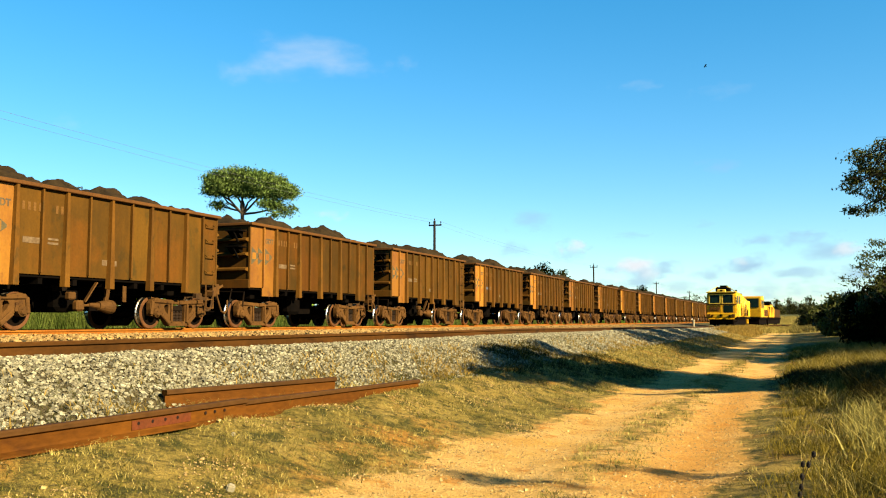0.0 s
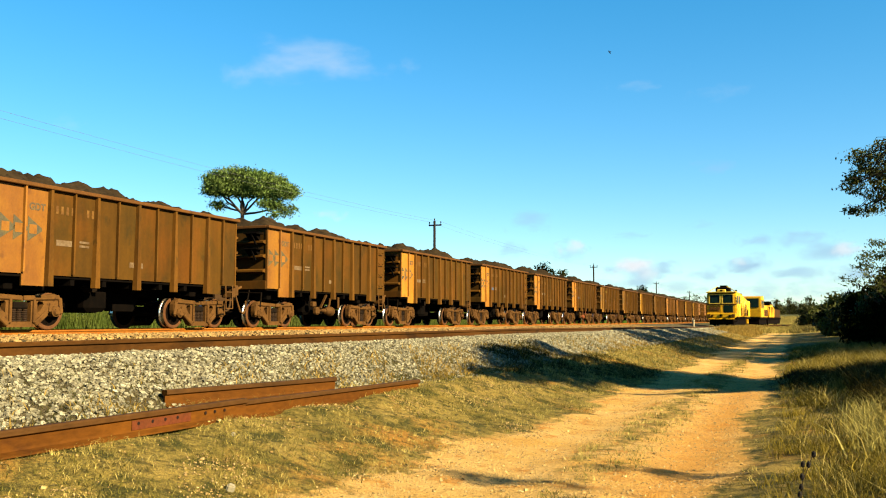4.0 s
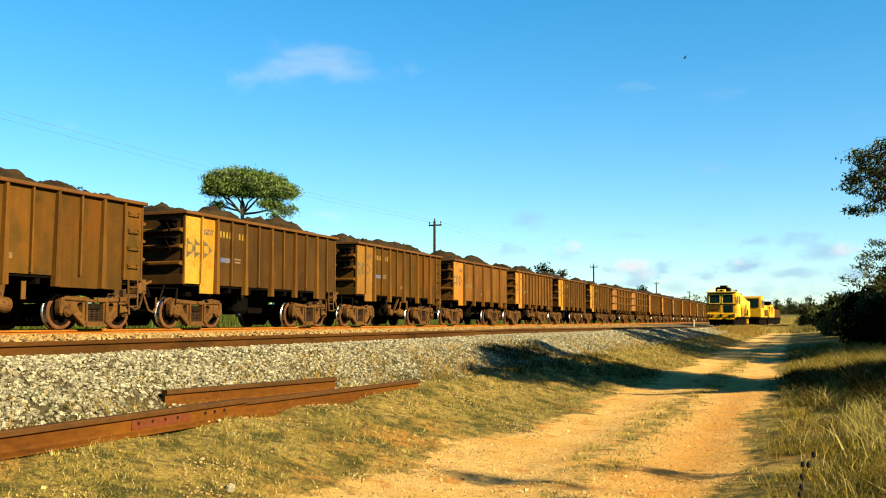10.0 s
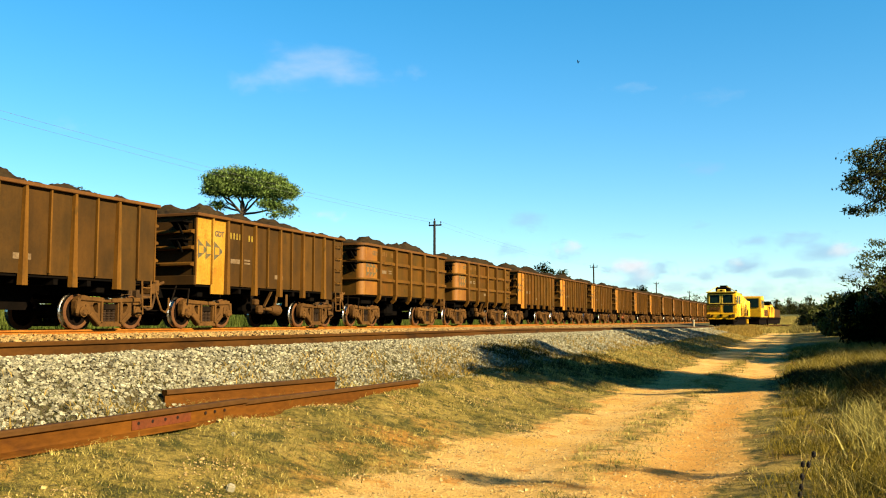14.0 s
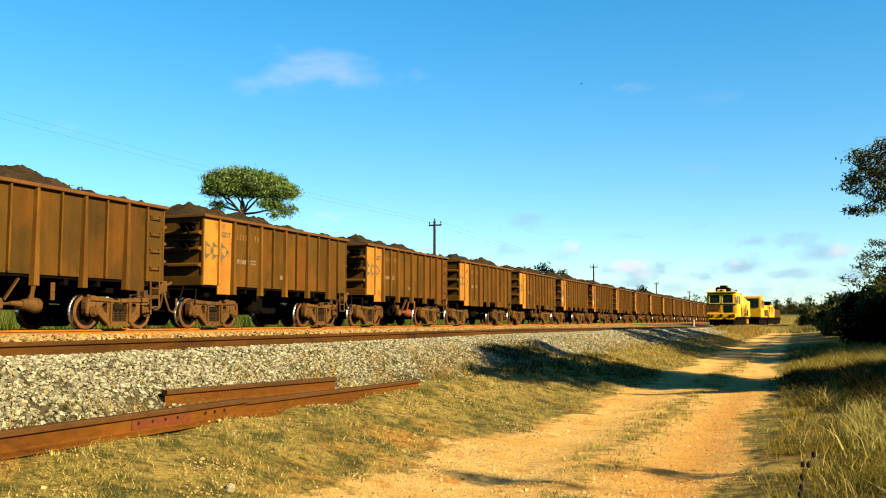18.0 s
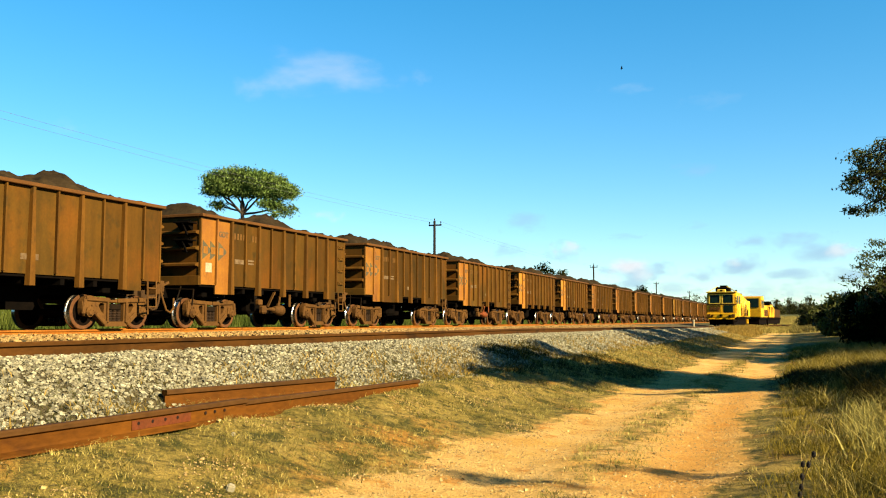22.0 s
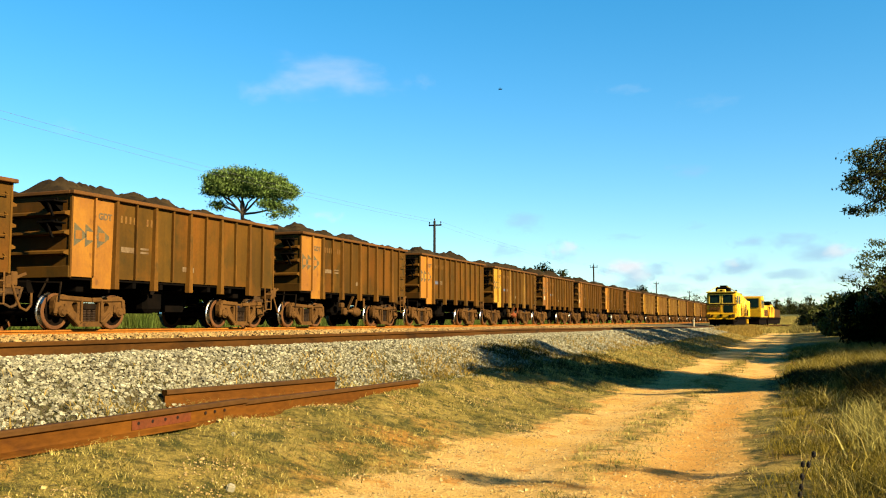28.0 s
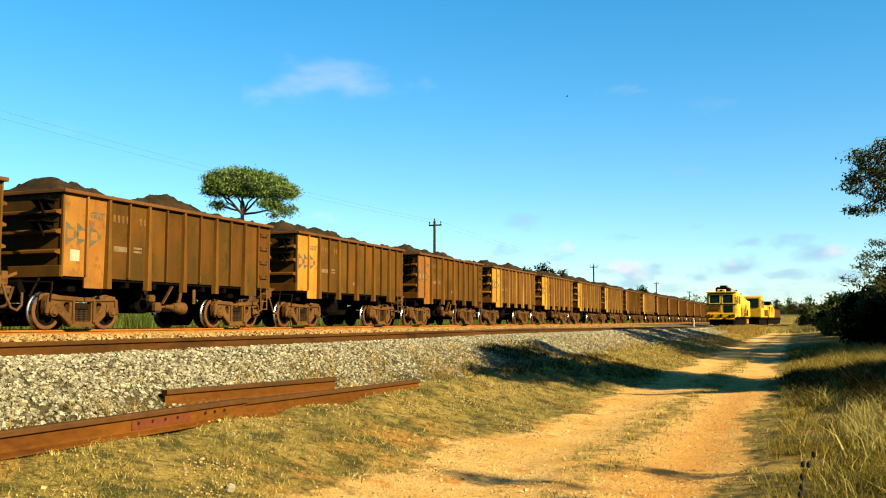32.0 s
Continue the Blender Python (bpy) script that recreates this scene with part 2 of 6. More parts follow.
# ---- mesh helpers ----


def part(name, bm, material, parent=None, label=""):
    me = bpy.data.meshes.new(name)
    bm.to_mesh(me)
    bm.free()
    me.materials.append(material)
    ob = new(name, me)
    ob.parent = parent
    if label:
        ob["label"] = label
    return ob


def share(name, source, m, parent, label=""):
    """A further piece on the same mesh, at the pose m in its parent's space."""
    ob = new(name, source.data)
    ob.parent = parent
    ob.matrix_basis = m
    if label:
        ob["label"] = label
    return ob


def thing(name, m, label, category, group="", kind=""):
    ob = new(name)
    ob.matrix_basis = m
    return tagged(ob, label, category, group, kind)


def solid(name, verts, faces, material, parent=None, smooth=False):
    """A mesh from arrays of corners and of triangles or quads."""
    me = bpy.data.meshes.new(name)
    v, f = np.asarray(verts, dtype=np.float32), np.asarray(faces, dtype=np.int32)
    k = f.shape[1]
    me.vertices.add(len(v))
    me.vertices.foreach_set("co", v.ravel())
    me.loops.add(f.size)
    me.loops.foreach_set("vertex_index", f.ravel())
    me.polygons.add(len(f))
    me.polygons.foreach_set("loop_start", np.arange(0, f.size, k, dtype=np.int32))
    me.polygons.foreach_set("use_smooth", np.full(len(f), smooth))
    me.update(calc_edges=True)
    me.materials.append(material)
    ob = new(name, me)
    ob.parent = parent
    return ob


def box(bm, x0, x1, y0, y1, z0, z1, bevel=0.0):
    r = bmesh.ops.create_cube(bm, size=1, matrix=Matrix.Translation(((x0 + x1) / 2, (y0 + y1) / 2, (z0 + z1) / 2)) @ Matrix.Diagonal((x1 - x0, y1 - y0, z1 - z0, 1)))
    if bevel:
        edges = list({e for v in r["verts"] for e in v.link_edges})
        bmesh.ops.bevel(bm, geom=edges, offset=bevel, segments=1, affect="EDGES")
    return bm


def bar(bm, p, q, w, h=None, bevel=0.0):
    """A square bar from p to q; w across x as far as can be, h the other way."""
    p, q = Vector(p), Vector(q)
    d = q - p
    m = Matrix.Translation((p + q) / 2) @ d.to_track_quat("Z", "X").to_matrix().to_4x4() @ Matrix.Diagonal((w, h or w, d.length, 1))
    r = bmesh.ops.create_cube(bm, size=1, matrix=m)
    if bevel:
        bmesh.ops.bevel(bm, geom=list({e for v in r["verts"] for e in v.link_edges}), offset=bevel, segments=1, affect="EDGES")
    return bm


def tube(bm, p, q, r0, r1=None, seg=10):
    p, q = Vector(p), Vector(q)
    d = q - p
    m = Matrix.Translation((p + q) / 2) @ d.to_track_quat("Z", "X").to_matrix().to_4x4()
    bmesh.ops.create_cone(bm, cap_ends=True, segments=seg, radius1=r0, radius2=r0 if r1 is None else r1, depth=d.length, matrix=m)
    return bm


def prism(bm, outline, x0, x1):
    """An outline of (y, z) pairs, counter-clockwise seen from +x, made solid from x0 to x1."""
    a = [bm.verts.new((x1, y, z)) for y, z in outline]
    b = [bm.verts.new((x0, y, z)) for y, z in outline]
    bm.faces.new(a)
    bm.faces.new(b[::-1])
    for i in range(len(a)):
        j = (i + 1) % len(a)
        bm.faces.new((a[j], a[i], b[i], b[j]))
    return bm


def lathe_x(bm, profile, seg=28, centre=(0, 0, 0)):
    """Turn pairs (x, radius) about the x axis."""
    rings = []
    for x, r in profile:
        rings.append([bm.verts.new((centre[0] + x, centre[1] + r * math.cos(2 * math.pi * i / seg), centre[2] + r * math.sin(2 * math.pi * i / seg))) for i in range(seg)])
    for a, b in zip(rings, rings[1:]):
        for i in range(seg):
            j = (i + 1) % seg
            bm.faces.new((a[i], a[j], b[j], b[i]))
    return bm


def nb():
    return bmesh.new()

# ---- ground ----
PROFILE = ((-5000, 0.6), (-200, 0.7), (-40, 0.72), (-22, 0.74), (-19.2, 0.78), (-18.4, 0.90), (-17.6, 0.93), (-14.9, 0.925), (-13.5, 0.955),
           (-10.0, 0.965), (-9.0, 0.94), (-8.0, 0.91), (-6.5, 0.915), (-6.25, 0.88), (-5.0, 0.41), (-4.5, 0.375), (-3.5, 0.08), (-3.0, 0.01), (-0.5, 0.0),
           (-0.2, 0.04), (1.0, 0.14), (2.5, 0.26), (5.0, 0.45), (9.0, 0.60), (60, 0.75), (5000, 0.6))
PX, PZ = np.array([p[0] for p in PROFILE]), np.array([p[1] for p in PROFILE])


def siding_drop(y):
    return -0.0045 * np.clip(np.asarray(y, dtype=float) - 22.0, 0, 75)


def height(x, y):
    x, y = np.asarray(x, dtype=float), np.asarray(y, dtype=float)
    z = np.interp(x, PX, PZ)
    side = np.clip((x + 12.0) / 3.0, 0, 1) * np.clip((-5.0 - x) / 1.0, 0, 1)
    z = z + siding_drop(y) * side
    rut = np.exp(-((x + 2.35 - 0.1 * np.sin(y * 0.3)) / 0.33) ** 2) + np.exp(-((x + 1.0 - 0.1 * np.sin(y * 0.3)) / 0.33) ** 2)
    near = np.clip(1 - y / 90.0, 0, 1)
    z = z - 0.045 * rut * near
    cx = -5.40 + 0.1875 * (y - 6.7)
    z = z - 0.13 * np.exp(-((x - cx - 0.12) / 0.24) ** 2) * np.clip((y - 5.9) / 0.6, 0, 1) * np.clip((9.4 - y) / 0.8, 0, 1)
    rise = np.clip((y - 90.0) / 250.0, 0, 1) * np.clip((x + 5) / 2, 0, 1) * 0.75
    z = z + np.where(z + rise > 0.95, np.maximum(0.95 - z, 0), rise)
    far, wide = np.clip((y - 135.0) / 90.0, 0, 1), np.clip((x + 16.0) / 8.0, 0, 1)
    z = z + 2.4 * far * far * (3 - 2 * far) * wide * wide * (3 - 2 * wide)
    rough = 0.022 * np.sin(x * 3.1 + y * 1.7) * np.sin(y * 2.3 - x * 0.9) + 0.014 * np.sin(x * 7.3 - y * 5.1)
    calm = np.where((x > -19) & (x < -6.3), 0.25, np.where((x > -3.3) & (x < -0.3), 0.4, 1.0))
    return z + rough * calm


def dirt(x, y):
    """How bare the ground is: 1 on the wheel ruts of the road."""
    w = 0.16 * np.sin(y * 0.9) + 0.10 * np.sin(y * 2.3 + 1) + 0.07 * np.sin(y * 6.1)
    left = np.clip((x + 3.1 + w + 0.4 * np.clip((9.5 - y) / 4, 0, 1)) / 0.35, 0, 1)
    right = np.clip((-0.42 - x + 0.6 * w) / 0.3, 0, 1)
    strip = np.clip(1 - ((x + 1.68 + 0.5 * w) / 0.34) ** 2, 0, 1) * np.clip((y - 4.5) / 5, 0, 1)
    return left * right * (1 - 0.5 * strip) * np.clip((140.0 - y) / 40.0, 0, 1)


def build_ground():
    xs = np.concatenate([[-5000, -2500, -1200, -600, -300, -150, -90, -60, -45, -35, -28, -24, -21, -19.6], np.arange(-19.2, -8.01, 0.4), np.arange(-7.9, 4.01, 0.13),
                         np.arange(4.3, 10, 0.5), [11, 13, 16, 20, 26, 34, 45, 60, 90, 150, 300, 600, 1200, 2500, 5000]])
    ys = np.concatenate([[-5000, -2000, -700, -250, -100, -50, -25, -12, -6], np.arange(-3, 30, 0.15), np.arange(30, 80, 0.6), np.geomspace(80, 5000, 40)])
    gx, gy = np.meshgrid(xs, ys)
    gz = height(gx, gy)
    v = np.stack([gx, gy, gz], -1).reshape(-1, 3)
    nx, ny = len(xs), len(ys)
    i = (np.arange(ny - 1)[:, None] * nx + np.arange(nx - 1)[None, :]).ravel()
    f = np.stack([i, i + 1, i + 1 + nx, i + nx], -1)
    m = bpy.data.materials.new("earth_and_dry_turf")
    m.use_nodes = True
    n, l = m.node_tree.nodes, m.node_tree.links
    bs = n["Principled BSDF"]
    bs.inputs["Roughness"].default_value, bs.inputs["Specular IOR Level"].default_value = 0.95, 0.1
    tc = n.new("ShaderNodeTexCoord")

    def nz(s, d=5.0):
        t = n.new("ShaderNodeTexNoise")
        t.inputs["Scale"].default_value, t.inputs["Detail"].default_value, t.inputs["Roughness"].default_value = s, d, 0.65
        l.new(tc.outputs["Object"], t.inputs["Vector"])
        return t.outputs["Fac"]

    def rng(f, lo, hi, a=0.0, b=1.0):
        r = n.new("ShaderNodeMapRange")
        for k, q in zip((1, 2, 3, 4), (lo, hi, a, b)):
            r.inputs[k].default_value = q
        l.new(f, r.inputs[0])
        return r.outputs[0]

    def mix(f, x, y):
        q = n.new("ShaderNodeMix")
        q.data_type = "RGBA"
        l.new(f, q.inputs[0])
        for k, u in ((6, x), (7, y)):
            if isinstance(u, tuple):
                q.inputs[k].default_value = (*u, 1)
            else:
                l.new(u, q.inputs[k])
        return q.outputs[2]

    def attr(name):
        a = n.new("ShaderNodeAttribute")
        a.attribute_name = name
        return a.outputs["Fac"]

    sand = mix(rng(nz(0.9), 0.35, 0.65), (0.391, 0.23, 0.0527), (0.465, 0.31, 0.106))
    sand = mix(rng(nz(2.6), 0.54, 0.68), sand, (0.307, 0.135, 0.0213))
    sand = mix(attr("wear"), sand, (0.381, 0.184, 0.0314))
    turf = mix(rng(nz(1.1), 0.35, 0.65), (0.235, 0.168, 0.040), (0.125, 0.102, 0.019))
    turf = mix(rng(nz(0.45, 6), 0.52, 0.64), turf, (0.27, 0.135, 0.022))
    turf = mix(rng(nz(3.0, 6), 0.48, 0.60), turf, (0.046, 0.046, 0.008))
    turf = mix(rng(nz(11.0), 0.48, 0.66), turf, (0.045, 0.038, 0.008))
    bed = mix(rng(nz(9.0), 0.35, 0.65), (0.045, 0.037, 0.018), (0.085, 0.07, 0.036))
    field = mix(rng(nz(0.25), 0.35, 0.65), (0.033, 0.039, 0.008), (0.06, 0.054, 0.0125))
    sum_ = n.new("ShaderNodeMath")
    sum_.operation = "ADD"
    l.new(attr("dirt"), sum_.inputs[0])
    l.new(rng(nz(4.5), 0.3, 0.7, -0.45, 0.45), sum_.inputs[1])
    col = mix(rng(sum_.outputs[0], 0.35, 0.75), turf, sand)
    col = mix(attr("bed"), col, bed)
    col = mix(attr("field"), col, field)
    sc = n.new("ShaderNodeVectorMath")
    sc.operation = "SCALE"
    l.new(col, sc.inputs[0])
    l.new(rng(nz(45.0, 4), 0.3, 0.7, 0.7, 1.28), sc.inputs["Scale"])
    l.new(sc.outputs[0], bs.inputs["Base Color"])
    bp = n.new("ShaderNodeBump")
    bp.inputs["Strength"].default_value, bp.inputs["Distance"].default_value = 1.0, 0.06
    h = n.new("ShaderNodeMath")
    h.operation = "ADD"
    l.new(nz(16.0, 6), h.inputs[0])
    l.new(nz(70.0, 3), h.inputs[1])
    l.new(h.outputs[0], bp.inputs["Height"])
    l.new(bp.outputs[0], bs.inputs["Normal"])
    ob = solid("ground", v, f, m, smooth=True)
    x, y = v[:, 0], v[:, 1]
    for name, val in (("dirt", dirt(x, y)), ("wear", 0.7 * np.exp(-((x + 0.95) / 0.38) ** 2) * np.clip((24 - y) / 8, 0, 1)), ("bed", np.where((x > -19) & (x < -4.85), 1.0, 0.0)), ("field", np.clip(np.maximum(np.maximum((-19 - x) / 3, (x - 2) / 4), np.where(x > -14, (y - 100) / 40, 0)), 0, 1))):
        a = ob.data.attributes.new(name, "FLOAT", "POINT")
        a.data.foreach_set("value", val.astype(np.float32))
    return tagged(ob, "dry grassy ground with a sandy two-rut track", "ground", kind="structure")


build_ground()

# ---- rails ----
RAIL = ((-0.070, 0.0), (0.070, 0.0), (0.070, 0.011), (0.014, 0.032), (0.009, 0.048), (0.009, 0.118), (0.032, 0.130), (0.036, 0.134), (0.036, 0.160), (0.028, 0.172),
        (-0.028, 0.172), (-0.036, 0.160), (-0.036, 0.134), (-0.032, 0.130), (-0.009, 0.118), (-0.009, 0.048), (-0.014, 0.032), (-0.070, 0.011))


def rail_mesh(name, path, material, head=None):
    """A flat-bottomed rail swept along places of its foot."""
    bm = nb()
    rings = []
    for i, p in enumerate(path):
        a, b = Vector(path[max(i - 1, 0)]), Vector(path[min(i + 1, len(path) - 1)])
        side = (b - a).cross(Vector((0, 0, 1))).normalized()
        rings.append([bm.verts.new(Vector(p) + side * u + Vector((0, 0, w))) for u, w in RAIL])
    k = len(RAIL)
    for a, b in zip(rings, rings[1:]):
        for i in range(k):
            bm.faces.new((a[i], a[(i + 1) % k], b[(i + 1) % k], b[i])).material_index = 1 if head and 7 <= i <= 11 else 0
    bm.faces.new(rings[0][::-1])
    bm.faces.new(rings[-1])
    bmesh.ops.recalc_face_normals(bm, faces=bm.faces)
    me = bpy.data.meshes.new(name)
    bm.to_mesh(me)
    bm.free()
    me.materials.append(material)
    if head:
        me.materials.append(head)
    return new(name, me)


MAIN_X, SIDING_X, HEAD_Z, SIDE_Z = -16.6, -7.4, 1.05, 1.062
for x in (MAIN_X - 0.836, MAIN_X + 0.836):
    tagged(rail_mesh("rail_track", [(x, y, HEAD_Z - 0.172) for y in (-120, 0, 60, 900)], RAIL_ORANGE), "orange rusty main line rail on pale ballast", "rail", "main line rails", "structure")
for x, dz in ((SIDING_X - 0.836, -0.05), (SIDING_X + 0.836, 0.0)):
    ys = (-120, 0, 22, 40, 60, 88, 92, 96, 100, 104, 108, 112, 130, 150)
    tagged(rail_mesh("rail_siding", [(x + 0.0025 * min(max(y - 88.0, 0), 22.0) ** 2 + 0.11 * max(y - 110.0, 0), y, SIDE_Z + dz - 0.172 + float(siding_drop(y))) for y in ys], RAIL_BROWN), "dark brown rusty siding rail bedded in ballast", "rail", "siding rails", "structure")


def spare_rails():
    def on(x, y, sink=0.01):
        return (x, y, float(np.interp(x, PX, PZ)) - sink)
    a = rail_mesh("spare_rail", [on(-4.70, -2.0, -0.02), on(-4.70, 6.95)], RAIL_SPARE, RAIL_HEAD)
    tagged(a, "rusty loose rail with bolt holes lying in dry grass", "rail", "spare rails")
    b = rail_mesh("spare_rail", [on(-4.72, 6.9, 0.03), on(-4.62, 10.75, 0.06)], RAIL_SPARE, RAIL_HEAD)
    tagged(b, "rusty loose rail half sunk in dry grass", "rail", "spare rails")
    c = rail_mesh("spare_rail", [(-5.40, 6.7, 0.45), (-4.95, 9.1, 0.44)], RAIL_SPARE, RAIL_HEAD)
    tagged(c, "short rusty loose rail at the foot of the ballast", "rail", "spare rails")
    z = on(-4.7, 6)[2] + 0.085
    bm = nb()
    box(bm, -4.690, -4.684, 5.45, 6.15, z - 0.036, z + 0.034)
    part("primer_patch", bm, RAIL_RED, a, "faded red painted patch")
    for y in (5.52, 5.68, 5.83, 5.98, 6.35, 6.48, 6.62):
        bm = nb()
        tube(bm, (-4.687, y, z + 0.01), (-4.6825, y, z + 0.01), 0.014, seg=10)
        part("bolt_hole", bm, HOLE, a)


spare_rails()

# ---- ore wagons ----
PITCH, HALF, WAGON_W = 10.0, 4.19, 1.55
BAY = 2 * HALF / 12
RIM_Z, FLOOR_Z, SKIRT_Z = 3.15, 1.20, 0.95
WHEEL_R = 0.42


def ore_mesh(seed):
    rng = random.Random(seed)
    nx, ny = 26, 120
    peaks = []
    y = -HALF + rng.uniform(0.3, 0.9)
    while y < HALF - 0.3:
        peaks.append((rng.uniform(-0.5, 0.5), y, rng.uniform(0.12, 0.46), rng.uniform(0.55, 1.0)))
        y += rng.uniform(0.7, 1.5)
    v = []
    for j in range(ny + 1):
        for i in range(nx + 1):
            x, y = (i / nx - 0.5) * 2.94, (j / ny - 0.5) * (2 * HALF - 0.16)
            z = RIM_Z - 0.05
            top = max(h - (math.sqrt((x - px) ** 2 + ((y - py) * 0.85) ** 2 + 0.09) - 0.3) * 0.6 * (1.2 - 0.4 * w) for px, py, h, w in peaks)
            z += max(top, 0.02 + 0.07 * noise.noise(Vector((x * 1.1, y * 1.1, seed + 5)))) + 0.14 * (1 - (x / 1.47) ** 2)
            z += 0.11 * noise.noise(Vector((x * 2.6, y * 2.6, seed))) + 0.10 * noise.noise(Vector((x * 5.5, y * 5.5, seed))) + 0.06 * noise.noise(Vector((x * 10, y * 10, seed)))
            edge = min(1.47 - abs(x), HALF - 0.08 - abs(y))
            z = min(z, RIM_Z - 0.10 + edge * 0.95 + 0.05)
            v.append((x, y, z))
    f = [(j * (nx + 1) + i, j * (nx + 1) + i + 1, (j + 1) * (nx + 1) + i + 1, (j + 1) * (nx + 1) + i) for j in range(ny) for i in range(nx)]
    ob = solid("ore_load", v, f, ORE, smooth=True)
    me = ob.data
    bpy.data.objects.remove(ob)
    return me


ORES = [ore_mesh(s) for s in range(1, 9)]


def make_text(body, size, material):
    cu = bpy.data.curves.new("stencil", "FONT")
    cu.body, cu.size, cu.extrude, cu.offset = body, size, 0.002, 0.008
    tmp = new("stencil", cu)
    me = bpy.data.meshes.new_from_object(tmp.evaluated_get(bpy.context.evaluated_depsgraph_get()))
    bpy.data.objects.remove(tmp)
    me.materials.clear()
    me.materials.append(material)
    return me


GDT = make_text("GDT", 0.21, LOGO)


def bogie_parts():
    """Meshes of a bogie, in its own space: rail head at z = 0, centre at y = 0."""
    out = {}
    # wheelset
    bm = nb()
    for s in (1, -1):
        prof = [(0.075, 0.10), (0.078, 0.16), (0.030, 0.19), (0.022, 0.29), (0.070, 0.328), (0.072, 0.404), (0.060, WHEEL_R - 0.004)]
        back = [(-0.07, 0.448), (-0.072, 0.33), (-0.025, 0.29), (-0.02, 0.2), (-0.05, 0.16), (-0.05, 0.08)]
        lathe_x(bm, [(s * (0.835 + x), r) for x, r in prof[::s]], 30)
        lathe_x(bm, [(s * (0.835 + x), r) for x, r in back[::s]], 30)
        for k in range(6):
            a = k * math.pi / 3
            box(bm, *sorted((s * 0.866, s * 0.874)), 0.24 * math.cos(a) - 0.03, 0.24 * math.cos(a) + 0.03, 0.24 * math.sin(a) - 0.03, 0.24 * math.sin(a) + 0.03)
    tube(bm, (-1.0, 0, 0), (1.0, 0, 0), 0.085, seg=14)
    # faces inside the rim are coloured near-black for the shade on the plate
    for f in bm.faces:
        if math.hypot(f.calc_center_median().y, f.calc_center_median().z) < 0.325:
            f.material_index = 1
    out["wheelset"] = part("wheelset", bm, WHEEL)
    out["wheelset"].data.materials.append(NEAR_BLACK)
    bm = nb()
    for s in (1,):
        lathe_x(bm, [(s * (0.835 + x), r) for x, r in [(0.0602, WHEEL_R - 0.004), (-0.035, WHEEL_R), (-0.05, 0.436), (-0.0702, 0.448)][::s]], 30)
    out["tread"] = part("tread", bm, TREAD)
    # side frame, at x = 1.0: an outline with three windows
    half = [(0.60, 0.755), (0.88, 0.81), (1.04, 0.77), (1.13, 0.66), (1.14, 0.50), (1.11, 0.34), (1.04, 0.33), (1.02, 0.54), (0.81, 0.54), (0.77, 0.40), (0.64, 0.30), (0.44, 0.10), (0.36, 0.07)]
    outline = [(0.40, 0.735)] + half + [(-y, z) for y, z in half[::-1]] + [(-0.40, 0.735)]
    holes = [[(s * y, z) for y, z in ((0.42, 0.60), (0.46, 0.64), (0.56, 0.63), (0.60, 0.57), (0.52, 0.44), (0.43, 0.38))] for s in (1, -1)] + [[(-0.25, 0.19), (0.25, 0.19), (0.25, 0.64), (-0.25, 0.64)]]
    bm = nb()
    edges = []
    for loop in [outline] + holes:
        vs = [bm.verts.new((0.95, y, z)) for y, z in loop]
        edges += [bm.edges.new((vs[i], vs[(i + 1) % len(vs)])) for i in range(len(vs))]
    bmesh.ops.triangle_fill(bm, use_beauty=True, use_dissolve=False, edges=edges)
    grown = bmesh.ops.extrude_face_region(bm, geom=list(bm.faces))
    for v in grown["geom"]:
        if isinstance(v, bmesh.types.BMVert):
            v.co.x = 1.08
    bmesh.ops.recalc_face_normals(bm, faces=bm.faces)
    for s in (1, -1):
        bar(bm, (1.09, 0.36 * s, 0.13), (1.09, 0.68 * s, 0.38), 0.12, 0.07, 0.02)
        bar(bm, (1.09, 0.02 * s, 0.695), (1.09, 1.02 * s, 0.735), 0.11, 0.07, 0.02)
        bar(bm, (1.09, 0.32 * s, 0.16), (1.09, 0.32 * s, 0.70), 0.09, 0.06, 0.015)
        bar(bm, (1.09, 1.05 * s, 0.72), (1.09, 1.10 * s, 0.36), 0.10, 0.07, 0.02)
        bar(bm, (1.09, 0.77 * s, 0.40), (1.09, 0.80 * s, 0.60), 0.09, 0.06, 0.015)
    out["side_frame"] = part("side_frame", bm, FRAME)
    bm = nb()
    tube(bm, (0.93, 0, 0), (1.13, 0, 0), 0.125, seg=14)
    tube(bm, (1.13, 0, 0), (1.18, 0, 0), 0.11, 0.075, seg=14)
    for k in range(3):
        a = k * 2.0944 + 0.5
        tube(bm, (1.16, 0.065 * math.cos(a), 0.065 * math.sin(a)), (1.19, 0.065 * math.cos(a), 0.065 * math.sin(a)), 0.016, seg=6)
    box(bm, 0.94, 1.09, -0.115, 0.115, -0.02, 0.13, 0.015)
    out["axle_box"] = part("axle_box", bm, FRAME)
    bm = nb()
    for y in (-0.15, 0.0, 0.15):
        rings = [[bm.verts.new((1.0 + r * math.cos(a * 0.698), y + r * math.sin(a * 0.698), 0.18 + i * 0.02)) for a in range(9)] for i, r in enumerate((0.05, 0.07) * 7 + (0.05,))]
        for p, q in zip(rings, rings[1:]):
            for a in range(9):
                bm.faces.new((p[a], p[(a + 1) % 9], q[(a + 1) % 9], q[a]))
    out["spring"] = part("spring_nest", bm, SPRING)
    bm = nb()
    box(bm, -1.08, 1.08, -0.19, 0.19, 0.46, 0.62, 0.03)
    box(bm, -0.2, 0.2, -0.2, 0.2, 0.66, 0.86, 0.02)
    out["bolster"] = part("bolster", bm, GEAR)
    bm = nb()
